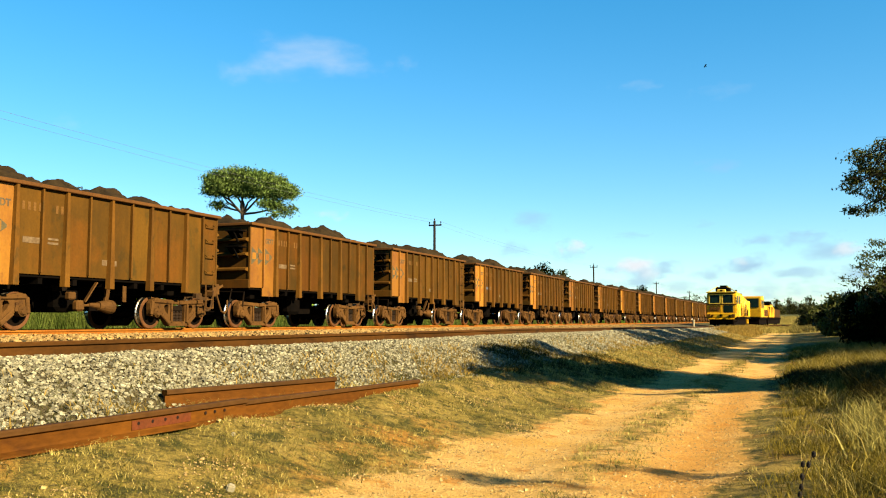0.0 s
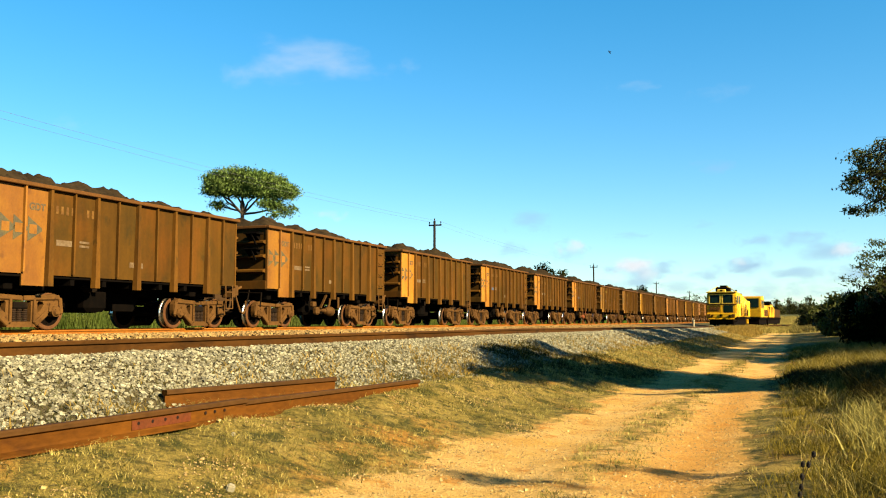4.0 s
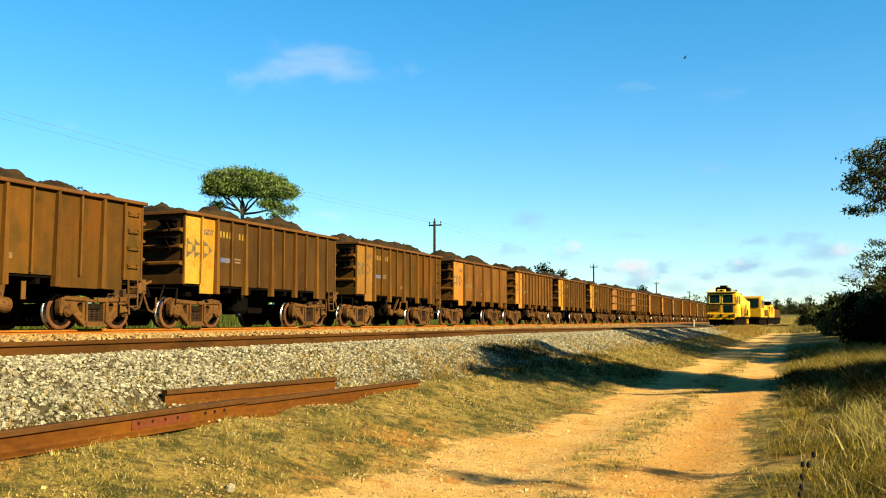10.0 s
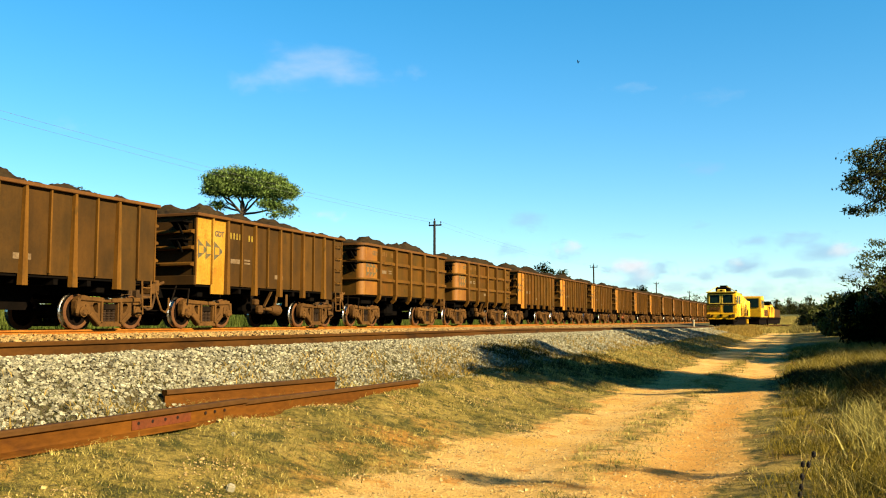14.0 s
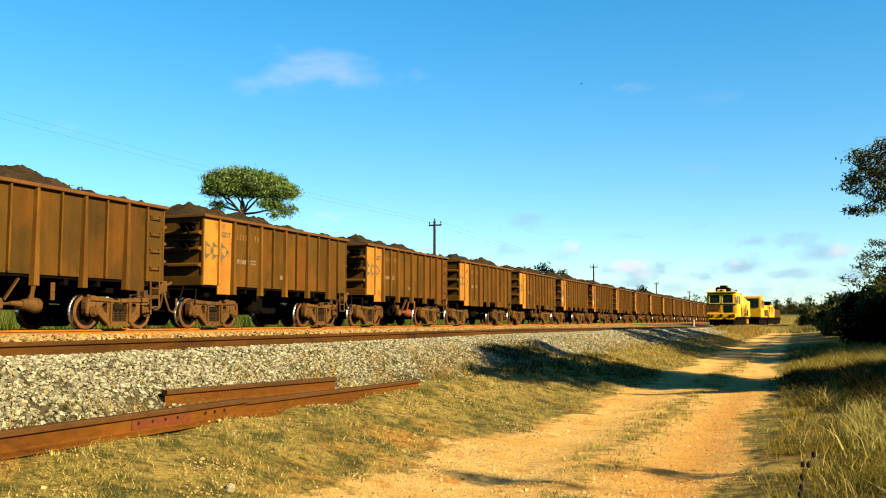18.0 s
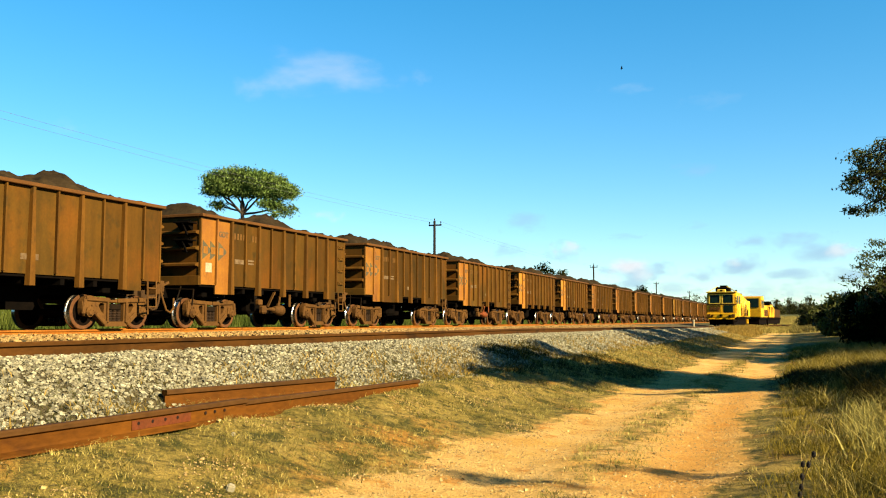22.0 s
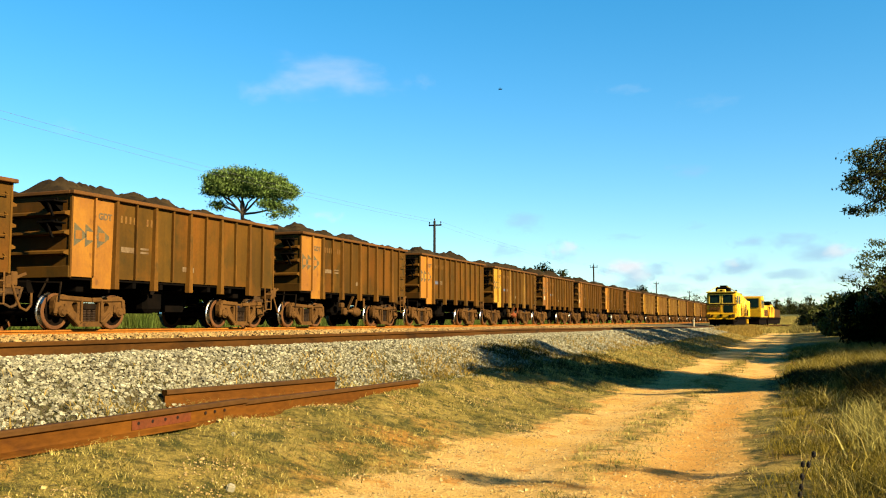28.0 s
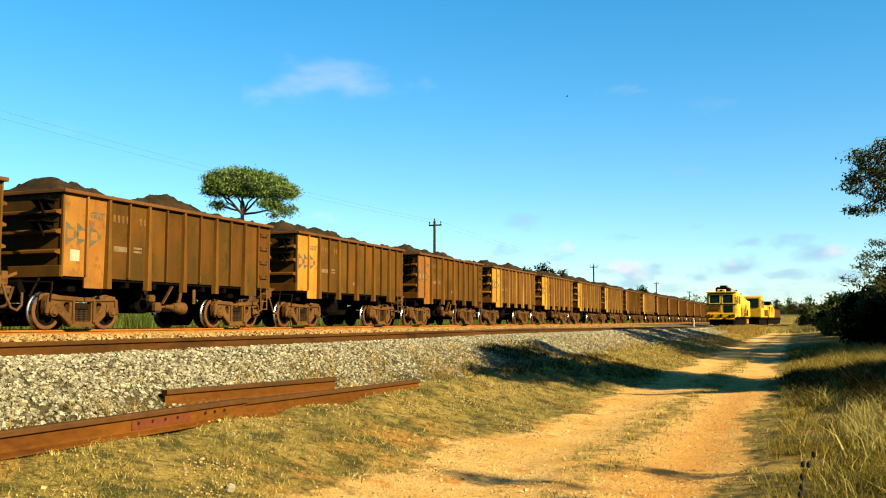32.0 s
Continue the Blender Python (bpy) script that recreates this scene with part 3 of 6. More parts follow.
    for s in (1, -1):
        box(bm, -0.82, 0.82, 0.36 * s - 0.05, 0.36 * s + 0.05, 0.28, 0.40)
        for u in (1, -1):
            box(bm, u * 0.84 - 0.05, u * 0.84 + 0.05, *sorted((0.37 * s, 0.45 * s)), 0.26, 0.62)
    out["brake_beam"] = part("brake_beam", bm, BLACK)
    return out


def wagon_parts():
    """Meshes of a wagon's body, in the wagon's space: the head end at -y, rail head at z = 0."""
    out = {}
    bm = nb()
    w = WAGON_W - 0.085
    y1, y2, y10, y11 = -HALF + BAY, -HALF + 2 * BAY, HALF - 2 * BAY, HALF - BAY
    prism(bm, [(-HALF, RIM_Z - 0.05), (-HALF, FLOOR_Z), (y1, FLOOR_Z), (y1, SKIRT_Z), (y2, SKIRT_Z), (y2, FLOOR_Z), (y10, FLOOR_Z), (y10, SKIRT_Z), (y11, SKIRT_Z), (y11, FLOOR_Z), (HALF, FLOOR_Z), (HALF, RIM_Z - 0.05)], w - 0.03, w)
    bmesh.ops.recalc_face_normals(bm, faces=bm.faces)
    out["side_panel"] = part("side_panel", bm, DUST)
    bm = nb()
    prism(bm, [(-HALF + 0.01, RIM_Z - 0.10), (-HALF + 0.01, FLOOR_Z + 0.004), (y1 + 0.004, FLOOR_Z + 0.004), (y1 + 0.004, SKIRT_Z + 0.004), (y2 - 0.05, SKIRT_Z + 0.004), (y2 - 0.05, RIM_Z - 0.10)], w - 0.002, w + 0.005)
    bmesh.ops.recalc_face_normals(bm, faces=bm.faces)
    out["painted_panel"] = part("painted_panel", bm, YELLOW)
    bm = nb()
    y5, y8 = -HALF + 5 * BAY, -HALF + 8 * BAY
    prism(bm, [(-HALF, RIM_Z - 0.05), (-HALF, FLOOR_Z), (y1, FLOOR_Z), (y1, SKIRT_Z), (y5, SKIRT_Z), (y5, FLOOR_Z), (y8, FLOOR_Z), (y8, SKIRT_Z), (y11, SKIRT_Z), (y11, FLOOR_Z), (HALF, FLOOR_Z), (HALF, RIM_Z - 0.05)], w - 0.03, w)
    bmesh.ops.recalc_face_normals(bm, faces=bm.faces)
    out["long_skirt"] = part("side_panel", bm, DUST)
    # the other kind of wagon: flat sides with a rounded corner at the head end
    bm = nb()
    box(bm, w - 0.03, w, -HALF + 0.27, HALF, FLOOR_Z, RIM_Z - 0.05)
    out["flat_side"] = part("side_panel", bm, DUST)
    bm = nb()
    box(bm, w - 0.002, w + 0.005, -HALF + 0.274, -HALF + 1.27, FLOOR_Z + 0.004, RIM_Z - 0.10)
    out["flat_panel"] = part("painted_panel", bm, YELLOW)

    def bent(r, out_to, x_end, y_end):
        """A strip in plan round the corner, from the middle of the end to y_end along the side."""
        cx, cy = w - 0.25, -HALF + 0.27
        arc = [(cx + r * math.sin(i * math.pi / 16), cy - r * math.cos(i * math.pi / 16)) for i in range(9)]
        far = [(cx + out_to * math.sin(i * math.pi / 16), cy - out_to * math.cos(i * math.pi / 16)) for i in range(9)]
        return [(x_end, cy - out_to)] + far + [(cx + out_to, y_end), (cx + r, y_end)] + arc[::-1] + [(x_end, cy - r)]

    def slab(bm, outline, z0, z1):
        low, top = [bm.verts.new((x, y, z0)) for x, y in outline], [bm.verts.new((x, y, z1)) for x, y in outline]
        k = len(outline)
        for i in range(k // 2 - 1):
            j = k - 1 - i
            bm.faces.new((top[i], top[i + 1], top[j - 1], top[j]))
            bm.faces.new((low[i], low[j], low[j - 1], low[i + 1]))
        for i in range(k):
            bm.faces.new((low[i], low[(i + 1) % k], top[(i + 1) % k], top[i]))
        bmesh.ops.recalc_face_normals(bm, faces=bm.faces)
        return bm

    out["rounded_corner"] = part("rounded_corner", slab(nb(), bent(0.22, 0.25, w - 0.27, -HALF + 0.272), FLOOR_Z, RIM_Z - 0.086), YELLOW)
    out["corner_ledge"] = part("corner_ledge", slab(nb(), bent(0.251, 0.36, 0.001, -HALF + 1.26), -0.03, 0.03), RIB)
    out["corner_rim"] = part("top_rim", slab(nb(), bent(0.20, 0.365, 0.001, HALF + 0.05), RIM_Z - 0.085, RIM_Z), RIM)
    bm = nb()
    box(bm, -w + 0.265, w - 0.265, 0.02, 0.05, FLOOR_Z - 0.02, RIM_Z - 0.085)
    out["short_end"] = part("end_wall", bm, DUST)
    # narrow and broad ribs, at y = 0
    bm = nb()
    box(bm, w + 0.001, WAGON_W - 0.005, -0.022, 0.022, FLOOR_Z + 0.03, RIM_Z - 0.085, 0.006)
    out["rib"] = part("rib", bm, RIB)
    bm = nb()
    a = [(w + 0.001, -0.045, RIM_Z - 0.085), (w + 0.001, 0.045, RIM_Z - 0.085), (WAGON_W + 0.01, 0.035, RIM_Z - 0.085), (WAGON_W + 0.01, -0.035, RIM_Z - 0.085)]
    b = [(w - 0.02, -0.10, SKIRT_Z), (w - 0.02, 0.10, SKIRT_Z), (WAGON_W + 0.035, 0.075, SKIRT_Z), (WAGON_W + 0.035, -0.075, SKIRT_Z)]
    va, vb = [bm.verts.new(p) for p in a], [bm.verts.new(p) for p in b]
    bm.faces.new(va)
    bm.faces.new(vb[::-1])
    for i in range(4):
        bm.faces.new((va[(i + 1) % 4], va[i], vb[i], vb[(i + 1) % 4]))
    bmesh.ops.recalc_face_normals(bm, faces=bm.faces)
    bmesh.ops.bevel(bm, geom=list(bm.edges), offset=0.008, segments=1, affect="EDGES")
    out["broad_rib"] = part("broad_rib", bm, RIB)
    bm = nb()
    box(bm, w - 0.05, w + 0.02, -0.05, 0.0, FLOOR_Z - 0.02, RIM_Z - 0.085, 0.006)
    out["corner_post"] = part("corner_post", bm, RIB)
    # rim
    bm = nb()
    W, L = WAGON_W + 0.03, HALF + 0.05
    for s in (1, -1):
        box(bm, *sorted((s * (W - 0.13), s * W)), -L, L, RIM_Z - 0.085, RIM_Z, 0.012)
        box(bm, -W + 0.131, W - 0.131, *sorted((s * (L - 0.12), s * L)), RIM_Z - 0.085, RIM_Z, 0.012)
    out["top_rim"] = part("top_rim", bm, RIM)
    # head end wall, at its own y = 0 and looking to -y
    bm = nb()
    box(bm, -w + 0.032, w - 0.032, 0.02, 0.05, FLOOR_Z - 0.02, RIM_Z - 0.085)
    out["end_wall"] = part("end_wall", bm, DUST)
    bm = nb()
    for s in (0,):
        o = [(-0.15, 0.0), (-0.15, 0.05), (0.018, 0.10), (0.018, -0.03)]
        prism(bm, o, -w + 0.035, w - 0.04)
    bmesh.ops.recalc_face_normals(bm, faces=bm.faces)
    out["end_beam"] = part("end_beam", bm, RIB)
    bm = nb()
    box(bm, -w, w, -0.03, 0.019, FLOOR_Z - 0.02, FLOOR_Z + 0.24, 0.01)
    out["end_sill"] = part("end_sill", bm, DUST)
    # brake gear brackets on the head end
    bm = nb()
    box(bm, 0.86, 1.36, -0.30, 0.08, 0.08, 0.12, 0.008)
    prism(bm, [(-0.28, 0.08), (0.08, 0.08), (0.08, -0.20)], 0.92, 1.0)
    prism(bm, [(-0.22, 0.08), (0.08, 0.08), (0.08, -0.14)], 1.06, 1.24)
    bar(bm, (1.12, -0.26, 0.10), (1.34, -0.30, -0.26), 0.045, 0.045)
    bar(bm, (0.96, -0.22, 0.16), (1.40, -0.24, 0.14), 0.035, 0.035)
    bmesh.ops.recalc_face_normals(bm, faces=bm.faces)
    out["brake_bracket"] = part("brake_bracket", bm, BLACK)
    # grab iron
    bm = nb()
    for y in (-0.17, 0.17):
        bar(bm, (w, y, 0.07), (w + 0.09, y, 0.0), 0.022)
    bar(bm, (w + 0.09, -0.18, 0.0), (w + 0.09, 0.18, 0.0), 0.022)
    out["grab_iron"] = part("grab_iron", bm, RIB)
    # under body, in the near-black that carries the shade below the floor
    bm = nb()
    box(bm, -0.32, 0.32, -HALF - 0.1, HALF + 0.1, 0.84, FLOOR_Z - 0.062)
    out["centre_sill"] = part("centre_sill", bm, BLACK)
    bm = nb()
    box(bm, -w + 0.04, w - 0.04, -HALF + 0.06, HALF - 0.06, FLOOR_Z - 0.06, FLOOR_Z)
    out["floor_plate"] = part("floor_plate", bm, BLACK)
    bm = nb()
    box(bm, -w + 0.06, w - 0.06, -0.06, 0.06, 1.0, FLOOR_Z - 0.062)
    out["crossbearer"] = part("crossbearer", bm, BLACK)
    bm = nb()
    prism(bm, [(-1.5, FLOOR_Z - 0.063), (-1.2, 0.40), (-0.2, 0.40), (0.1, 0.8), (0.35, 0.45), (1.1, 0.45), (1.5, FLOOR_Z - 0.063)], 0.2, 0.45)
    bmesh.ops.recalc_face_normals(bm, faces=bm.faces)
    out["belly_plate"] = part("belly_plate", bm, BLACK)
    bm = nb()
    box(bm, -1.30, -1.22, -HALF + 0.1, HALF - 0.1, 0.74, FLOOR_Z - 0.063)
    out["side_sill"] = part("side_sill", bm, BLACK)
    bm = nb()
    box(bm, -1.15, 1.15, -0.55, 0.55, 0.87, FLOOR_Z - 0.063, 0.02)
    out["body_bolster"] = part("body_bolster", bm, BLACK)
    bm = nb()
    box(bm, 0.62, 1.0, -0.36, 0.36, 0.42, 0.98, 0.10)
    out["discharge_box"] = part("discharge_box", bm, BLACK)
    bm = nb()
    tube(bm, (1.2, -0.40, 0.58), (1.2, -0.10, 0.56), 0.045, 0.075, 10)
    tube(bm, (1.2, -0.10, 0.56), (1.2, 0.22, 0.54), 0.10, 0.17, 16)
    tube(bm, (1.2, 0.22, 0.54), (1.2, 0.34, 0.535), 0.175, 0.165, 16)
    tube(bm, (1.2, 0.34, 0.535), (1.2, 0.39, 0.53), 0.15, 0.08, 16)
    bar(bm, (1.2, 0.15, 0.68), (1.28, 0.15, 1.1), 0.05, 0.12)
    bar(bm, (1.34, 0.62, 0.66), (1.34, 0.62, 1.05), 0.03, 0.12, 0.006)
    out["brake_cylinder"] = part("brake_cylinder", bm, FRAME)
    bm = nb()
    box(bm, 1.12, 1.32, -0.86, -0.62, 0.42, 0.68, 0.05)
    bar(bm, (1.34, -0.68, 0.64), (1.40, -0.38, 1.1), 0.03, 0.09)
    box(bm, 1.2, 1.36, -1.16, -0.94, 0.68, 0.86, 0.03)
    tube(bm, (1.2, -0.62, 0.56), (1.2, -0.40, 0.57), 0.03, 0.03, 6)
    out["valve"] = part("valve", bm, FRAME)
    bm = nb()
    tube(bm, (1.0, -1.25, 0.98), (1.28, -1.25, 0.98), 0.11, 0.11, 10)
    out["air_cylinder"] = part("air_cylinder", bm, GEAR)
    # coupler and its lever, looking to -y from y = 0
    bm = nb()
    box(bm, -0.11, 0.11, -0.62, 0.2, 0.80, 1.0, 0.02)
    box(bm, -0.18, 0.16, -0.72, -0.45, 0.76, 1.04, 0.04)
    out["coupler"] = part("coupler", bm, BOGIE)
    bm = nb()
    bar(bm, (0.2, -0.18, 1.1), (1.42, -0.18, 1.06), 0.03)
    bar(bm, (1.42, -0.18, 1.07), (1.42, -0.24, 0.62), 0.03)
    bar(bm, (0.9, -0.05, 1.15), (1.15, -0.55, 0.72), 0.04, 0.025)
    out["uncoupling_lever"] = part("uncoupling_lever", bm, GEAR)
    bm = nb()
    hose = [(0.35, -0.25, 0.95), (0.45, -0.42, 0.72), (0.50, -0.55, 0.55), (0.48, -0.68, 0.50), (0.42, -0.8, 0.58)]
    for p, q in zip(hose, hose[1:]):
        tube(bm, p, q, 0.032, seg=8)
    out["air_hose"] = part("air_hose", bm, BOGIE)
    bm = nb()
    box(bm, 1.0, 1.4, -0.12, 0.02, 0.88, 1.16, 0.02)
    bar(bm, (1.2, -0.08, 1.0), (1.25, -0.62, 1.22), 0.06, 0.03)
    bar(bm, (1.1, -0.08, 0.95), (1.0, -0.7, 0.92), 0.05, 0.05)
    box(bm, 1.12, 1.38, -0.30, -0.14, 0.94, 1.24, 0.02)
    out["step_bracket"] = part("step_bracket", bm, FRAME)
    bm = nb()
    loop = [(1.36, -0.16, 0.98), (1.40, -0.24, 0.70), (1.40, -0.36, 0.48), (1.40, -0.52, 0.42), (1.40, -0.64, 0.54), (1.38, -0.66, 0.80)]
    for p, q in zip(loop, loop[1:]):
        tube(bm, p, q, 0.028, seg=8)
    out["hose_loop"] = part("hose_loop", bm, FRAME)
    bm = nb()
    for s in (1, -1):
        bar(bm, (w + 0.0, 0.16 * s, 1.22), (w + 0.02, 0.15 * s, 0.55), 0.035)
    for z in (0.56, 0.80, 1.03):
        bar(bm, (w + 0.02, -0.16, z), (w + 0.02, 0.16, z), 0.03)
    out["foot_ladder"] = part("foot_ladder", bm, FRAME)
    # lettering on the side
    bm = nb()
    prism(bm, [(0, -0.27), (0.38, -0.03), (0.38, 0.03), (0, 0.27)], w + 0.0045, w + 0.009)
    bmesh.ops.recalc_face_normals(bm, faces=bm.faces)
    out["arrowhead"] = part("arrowhead", bm, ARROW)
    bm = nb()
    box(bm, w + 0.009, w + 0.0115, 0, 0.2, -0.1, 0.1)
    out["mark_block"] = part("mark_block", bm, YELLOW_MID)
    bm = nb()
    box(bm, w, w + 0.006, 0, 0.07, 0, 0.18)
    out["digit"] = part("stencil_bar", bm, STENCIL)
    bm = nb()
    box(bm, w, w + 0.006, 0, 0.48, 0, 0.13)
    out["plate"] = part("data_label", bm, PLATE)
    bm = nb()
    for k in range(2):
        box(bm, w, w + 0.006, 0, 0.3, k * 0.09, k * 0.09 + 0.05)
    out["lines"] = part("data_panel", bm, PLATE)
    bm = nb()
    box(bm, w + 0.0045, w + 0.009, 0, 0.28, 0, 0.26)
    out["square"] = part("square_label", bm, WHITE)
    # beams and stakes of the other kind of wagon
    bm = nb()
    for i in range(5):
        y = -HALF + 1.35 + 1.47 * i
        prism(bm, [(y + 0.07, -0.10), (min(y + 1.40, HALF - 0.01), -0.10), (min(y + 1.40, HALF - 0.01), 0.08), (y + 0.07, 0.08)], w + 0.001, w + 0.03)
        prism(bm, [(y + 0.09, -0.05), (min(y + 1.38, HALF - 0.01), -0.05), (min(y + 1.38, HALF - 0.01), 0.05), (y + 0.09, 0.05)], w + 0.029, w + 0.10)
    bmesh.ops.recalc_face_normals(bm, faces=bm.faces)
    out["side_beam"] = part("side_beam", bm, RIB)
    bm = nb()
    bar(bm, (w + 0.07, 0, 1.22), (w + 0.07, 0, RIM_Z - 0.09), 0.15, 0.14, 0.01)
    bar(bm, (w + 0.07, 0, 1.24), (w + 0.02, 0, 1.04), 0.14, 0.13, 0.01)
    bar(bm, (w + 0.02, 0, 1.06), (w - 0.10, 0, 0.93), 0.13, 0.12, 0.01)
    out["stake"] = part("stake", bm, RIB)
    return out


BP, WP = bogie_parts(), wagon_parts()
BOGIE_Y = 3.085
WHEELSETS = []


def retint(ob, material):
    if material and ob.data.materials[0] != material:
        ob.material_slots[0].link = "OBJECT"
        ob.material_slots[0].material = material
    return ob


def ore_wagon(k, look_, detail):
    """Wagon k of the train. look_: materials and fittings; detail: False where it never comes near."""
    label = look_["label"]
    wg = thing("ore_wagon", pose(MAIN_X, 0, HEAD_Z), label, "freight wagon", "wagons of the ore train")
    rng = random.Random(k)
    steel, ribs, paint = look_["steel"], look_["ribs"], look_["paint"]
    flip = pose(0, 0, 0, 0, 0, 180)
    for m in (Matrix(), flip):
        retint(share("side_panel", WP["flat_side" if look_["kind"] != "ribbed" else "side_panel" if look_["gear"] or k == 18 else "long_skirt"], m, wg), steel)
        if look_["kind"] == "ribbed":
            for i in range(2, 12, 2) if k == 17 else range(1, 12):
                src = WP["broad_rib"] if i % 2 == 0 else WP["rib"]
                rib = share("rib", src, m @ pose(0, -HALF + i * BAY, 0), wg)
                retint(rib, paint if i == 1 and m is not flip else RIB_YELLOW if k == 40 and i in (4, 8) else ribs)
        else:
            for z in (2.47, 1.80):
                retint(share("side_beam", WP["side_beam"], m @ pose(0, 0, z), wg), ribs)
            for i in range(5):
                retint(share("stake", WP["stake"], m @ pose(0, -HALF + 1.35 + 1.47 * i, 0), wg), ribs)
        beamed = look_["kind"] != "ribbed"
        wall = share("end_wall", WP["short_end" if beamed else "end_wall"], m @ pose(0, -HALF, 0), wg)
        retint(wall, steel)
        if beamed:
            for mirror in (Matrix(), Matrix.Diagonal((-1, 1, 1, 1))) if m is not flip else ():
                retint(share("rounded_corner", WP["rounded_corner"], mirror, wg), paint)
                share("top_rim", WP["corner_rim"], mirror, wg)
                for z in (2.47, 1.80):
                    retint(share("corner_ledge", WP["corner_ledge"], mirror @ pose(0, 0, z), wg), ribs)
        for z in () if beamed and m is not flip else (2.60, 2.16, 1.71):
            retint(share("end_beam", WP["end_beam"], m @ pose(0, -HALF, z), wg), ribs)
        if not beamed or m is flip:
            retint(share("end_sill", WP["end_sill"], m @ pose(0, -HALF, 0), wg), steel)
        if not beamed:
            share("corner_post", WP["corner_post"], m @ pose(0, -HALF + 0.05, 0), wg)
        retint(share("corner_post", WP["corner_post"], m @ pose(0, HALF, 0), wg), ribs)
        share("coupler", WP["coupler"], m @ pose(0, -HALF, 0), wg)
        if detail:
            share("uncoupling_lever", WP["uncoupling_lever"], m @ pose(0, -HALF, 0), wg)
            share("air_hose", WP["air_hose"], m @ pose(0, -HALF, 0), wg)
        if detail and m is flip:
            for name in ("step_bracket", "hose_loop"):
                share(name, WP[name], pose(0, HALF, 0) @ Matrix.Diagonal((1, -1, 1, 1)), wg)
    flat = look_["kind"] != "ribbed"
    retint(share("painted_panel", WP["flat_panel" if flat else "painted_panel"], Matrix(), wg, "worn yellow painted end panel"), paint)
    if not flat:
        share("top_rim", WP["top_rim"], Matrix(), wg)
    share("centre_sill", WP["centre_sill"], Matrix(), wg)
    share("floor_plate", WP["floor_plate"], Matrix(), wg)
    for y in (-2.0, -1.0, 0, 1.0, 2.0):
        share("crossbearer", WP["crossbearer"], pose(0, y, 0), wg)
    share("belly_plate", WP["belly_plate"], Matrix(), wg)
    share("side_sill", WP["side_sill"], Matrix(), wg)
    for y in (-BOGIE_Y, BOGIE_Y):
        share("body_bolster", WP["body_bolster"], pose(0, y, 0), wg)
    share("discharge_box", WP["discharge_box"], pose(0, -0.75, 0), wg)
    load = new("ore_load", ORES[(k * 5 + k // 3) % len(ORES)])
    load.parent = wg
    load["label"] = "heaped dark brown iron ore"
    if k % 2:
        load.matrix_basis = flip
    if detail:
        if look_["gear"]:
            for z in (2.78, 2.30):
                share("brake_bracket", WP["brake_bracket"], pose(0, -HALF - 0.1, z), wg)
        for z in (2.80, 2.38, 1.96, 1.52) if k % 2 == 0 else ():
            share("grab_iron", WP["grab_iron"], pose(0, HALF - 0.36, z), wg)
        share("foot_ladder", WP["foot_ladder"], pose(0, HALF - 0.30, 0), wg)
        for name in ("air_cylinder",) if k % 2 else ("brake_cylinder", "valve", "air_cylinder"):
            ob = share(name, WP[name], pose(0, 0.06, 0), wg)
            if name == "brake_cylinder" and k in (12, 26, 32, 40):
                retint(ob, RED)["label"] = "orange-red painted brake cylinder"
        for u in (0.10, 0.44, 0.82) if not flat else (0.32, 0.60, 0.88):
            share("arrowhead", WP["arrowhead"], pose(0, -HALF + u, 2.16), wg, "faded grey arrow mark")
            retint(share("mark_block", WP["mark_block"], pose(0, -HALF + u + 0.04, 2.16), wg), paint)
        text = new("lettering", GDT)
        text.parent = wg
        text.matrix_basis = pose(WAGON_W - 0.078, -HALF + 0.84, 2.74 if flat else 2.58, 90, 0, 90)
        for u in (0, 0.15, 0.30, 0.45, 0.92, 1.07, 1.22):
            retint(share("stencil_bar", WP["digit"], pose(0, -HALF + 1.58 + u, 2.74 if flat else 2.56), wg), STENCIL_NEW if k in (13, 14, 15, 16, 19, 20) else None)
        plate = share("data_label", WP["plate"], pose(0, -HALF + 1.62, 2.06 if flat else 1.86), wg)
        if k in (5, 10, 12, 13, 14, 15, 16, 29, 39, 40, 41):
            retint(plate, PLATE_BLUE)["label"] = "faded blue data label"
        share("data_panel", WP["lines"], pose(0, -HALF + 2.3, 2.07 if flat else 1.87), wg)
        if k % 3:
            share("data_label", WP["plate"], pose(0, -HALF + 3.95, 1.5), wg)
        if look_.get("square"):
            share("square_label", WP["square"], pose(0, -HALF + 0.25, 1.55), wg)
    for y in (-BOGIE_Y, BOGIE_Y):
        bg = share("bogie", BP["bolster"], pose(0, y, 0), wg)
        for m in (Matrix(), flip):
            share("side_frame", BP["side_frame"], m, bg)
            share("spring_nest", BP["spring"], m, bg)
            if detail:
                for u in (-0.915, 0.915):
                    share("axle_box", BP["axle_box"], m @ pose(0, u, WHEEL_R), bg)
        share("brake_beam", BP["brake_beam"], Matrix(), bg)
        for u in (-0.915, 0.915):
            ws = new("wheelset", BP["wheelset"].data)
            ws.parent = bg
            ws.matrix_parent_inverse = pose(0, u, WHEEL_R)
            WHEELSETS.append(ws)
            for m in (Matrix(), flip):
                share("wheel_tread", BP["tread"], pose(0, u, WHEEL_R) @ m, bg, "polished steel wheel tread")
    return wg


def plain(steel, ribs, paint, label, gear=True, kind="ribbed", square=False):
    return dict(steel=steel, ribs=ribs, paint=paint, label=label, gear=gear, kind=kind, square=square)


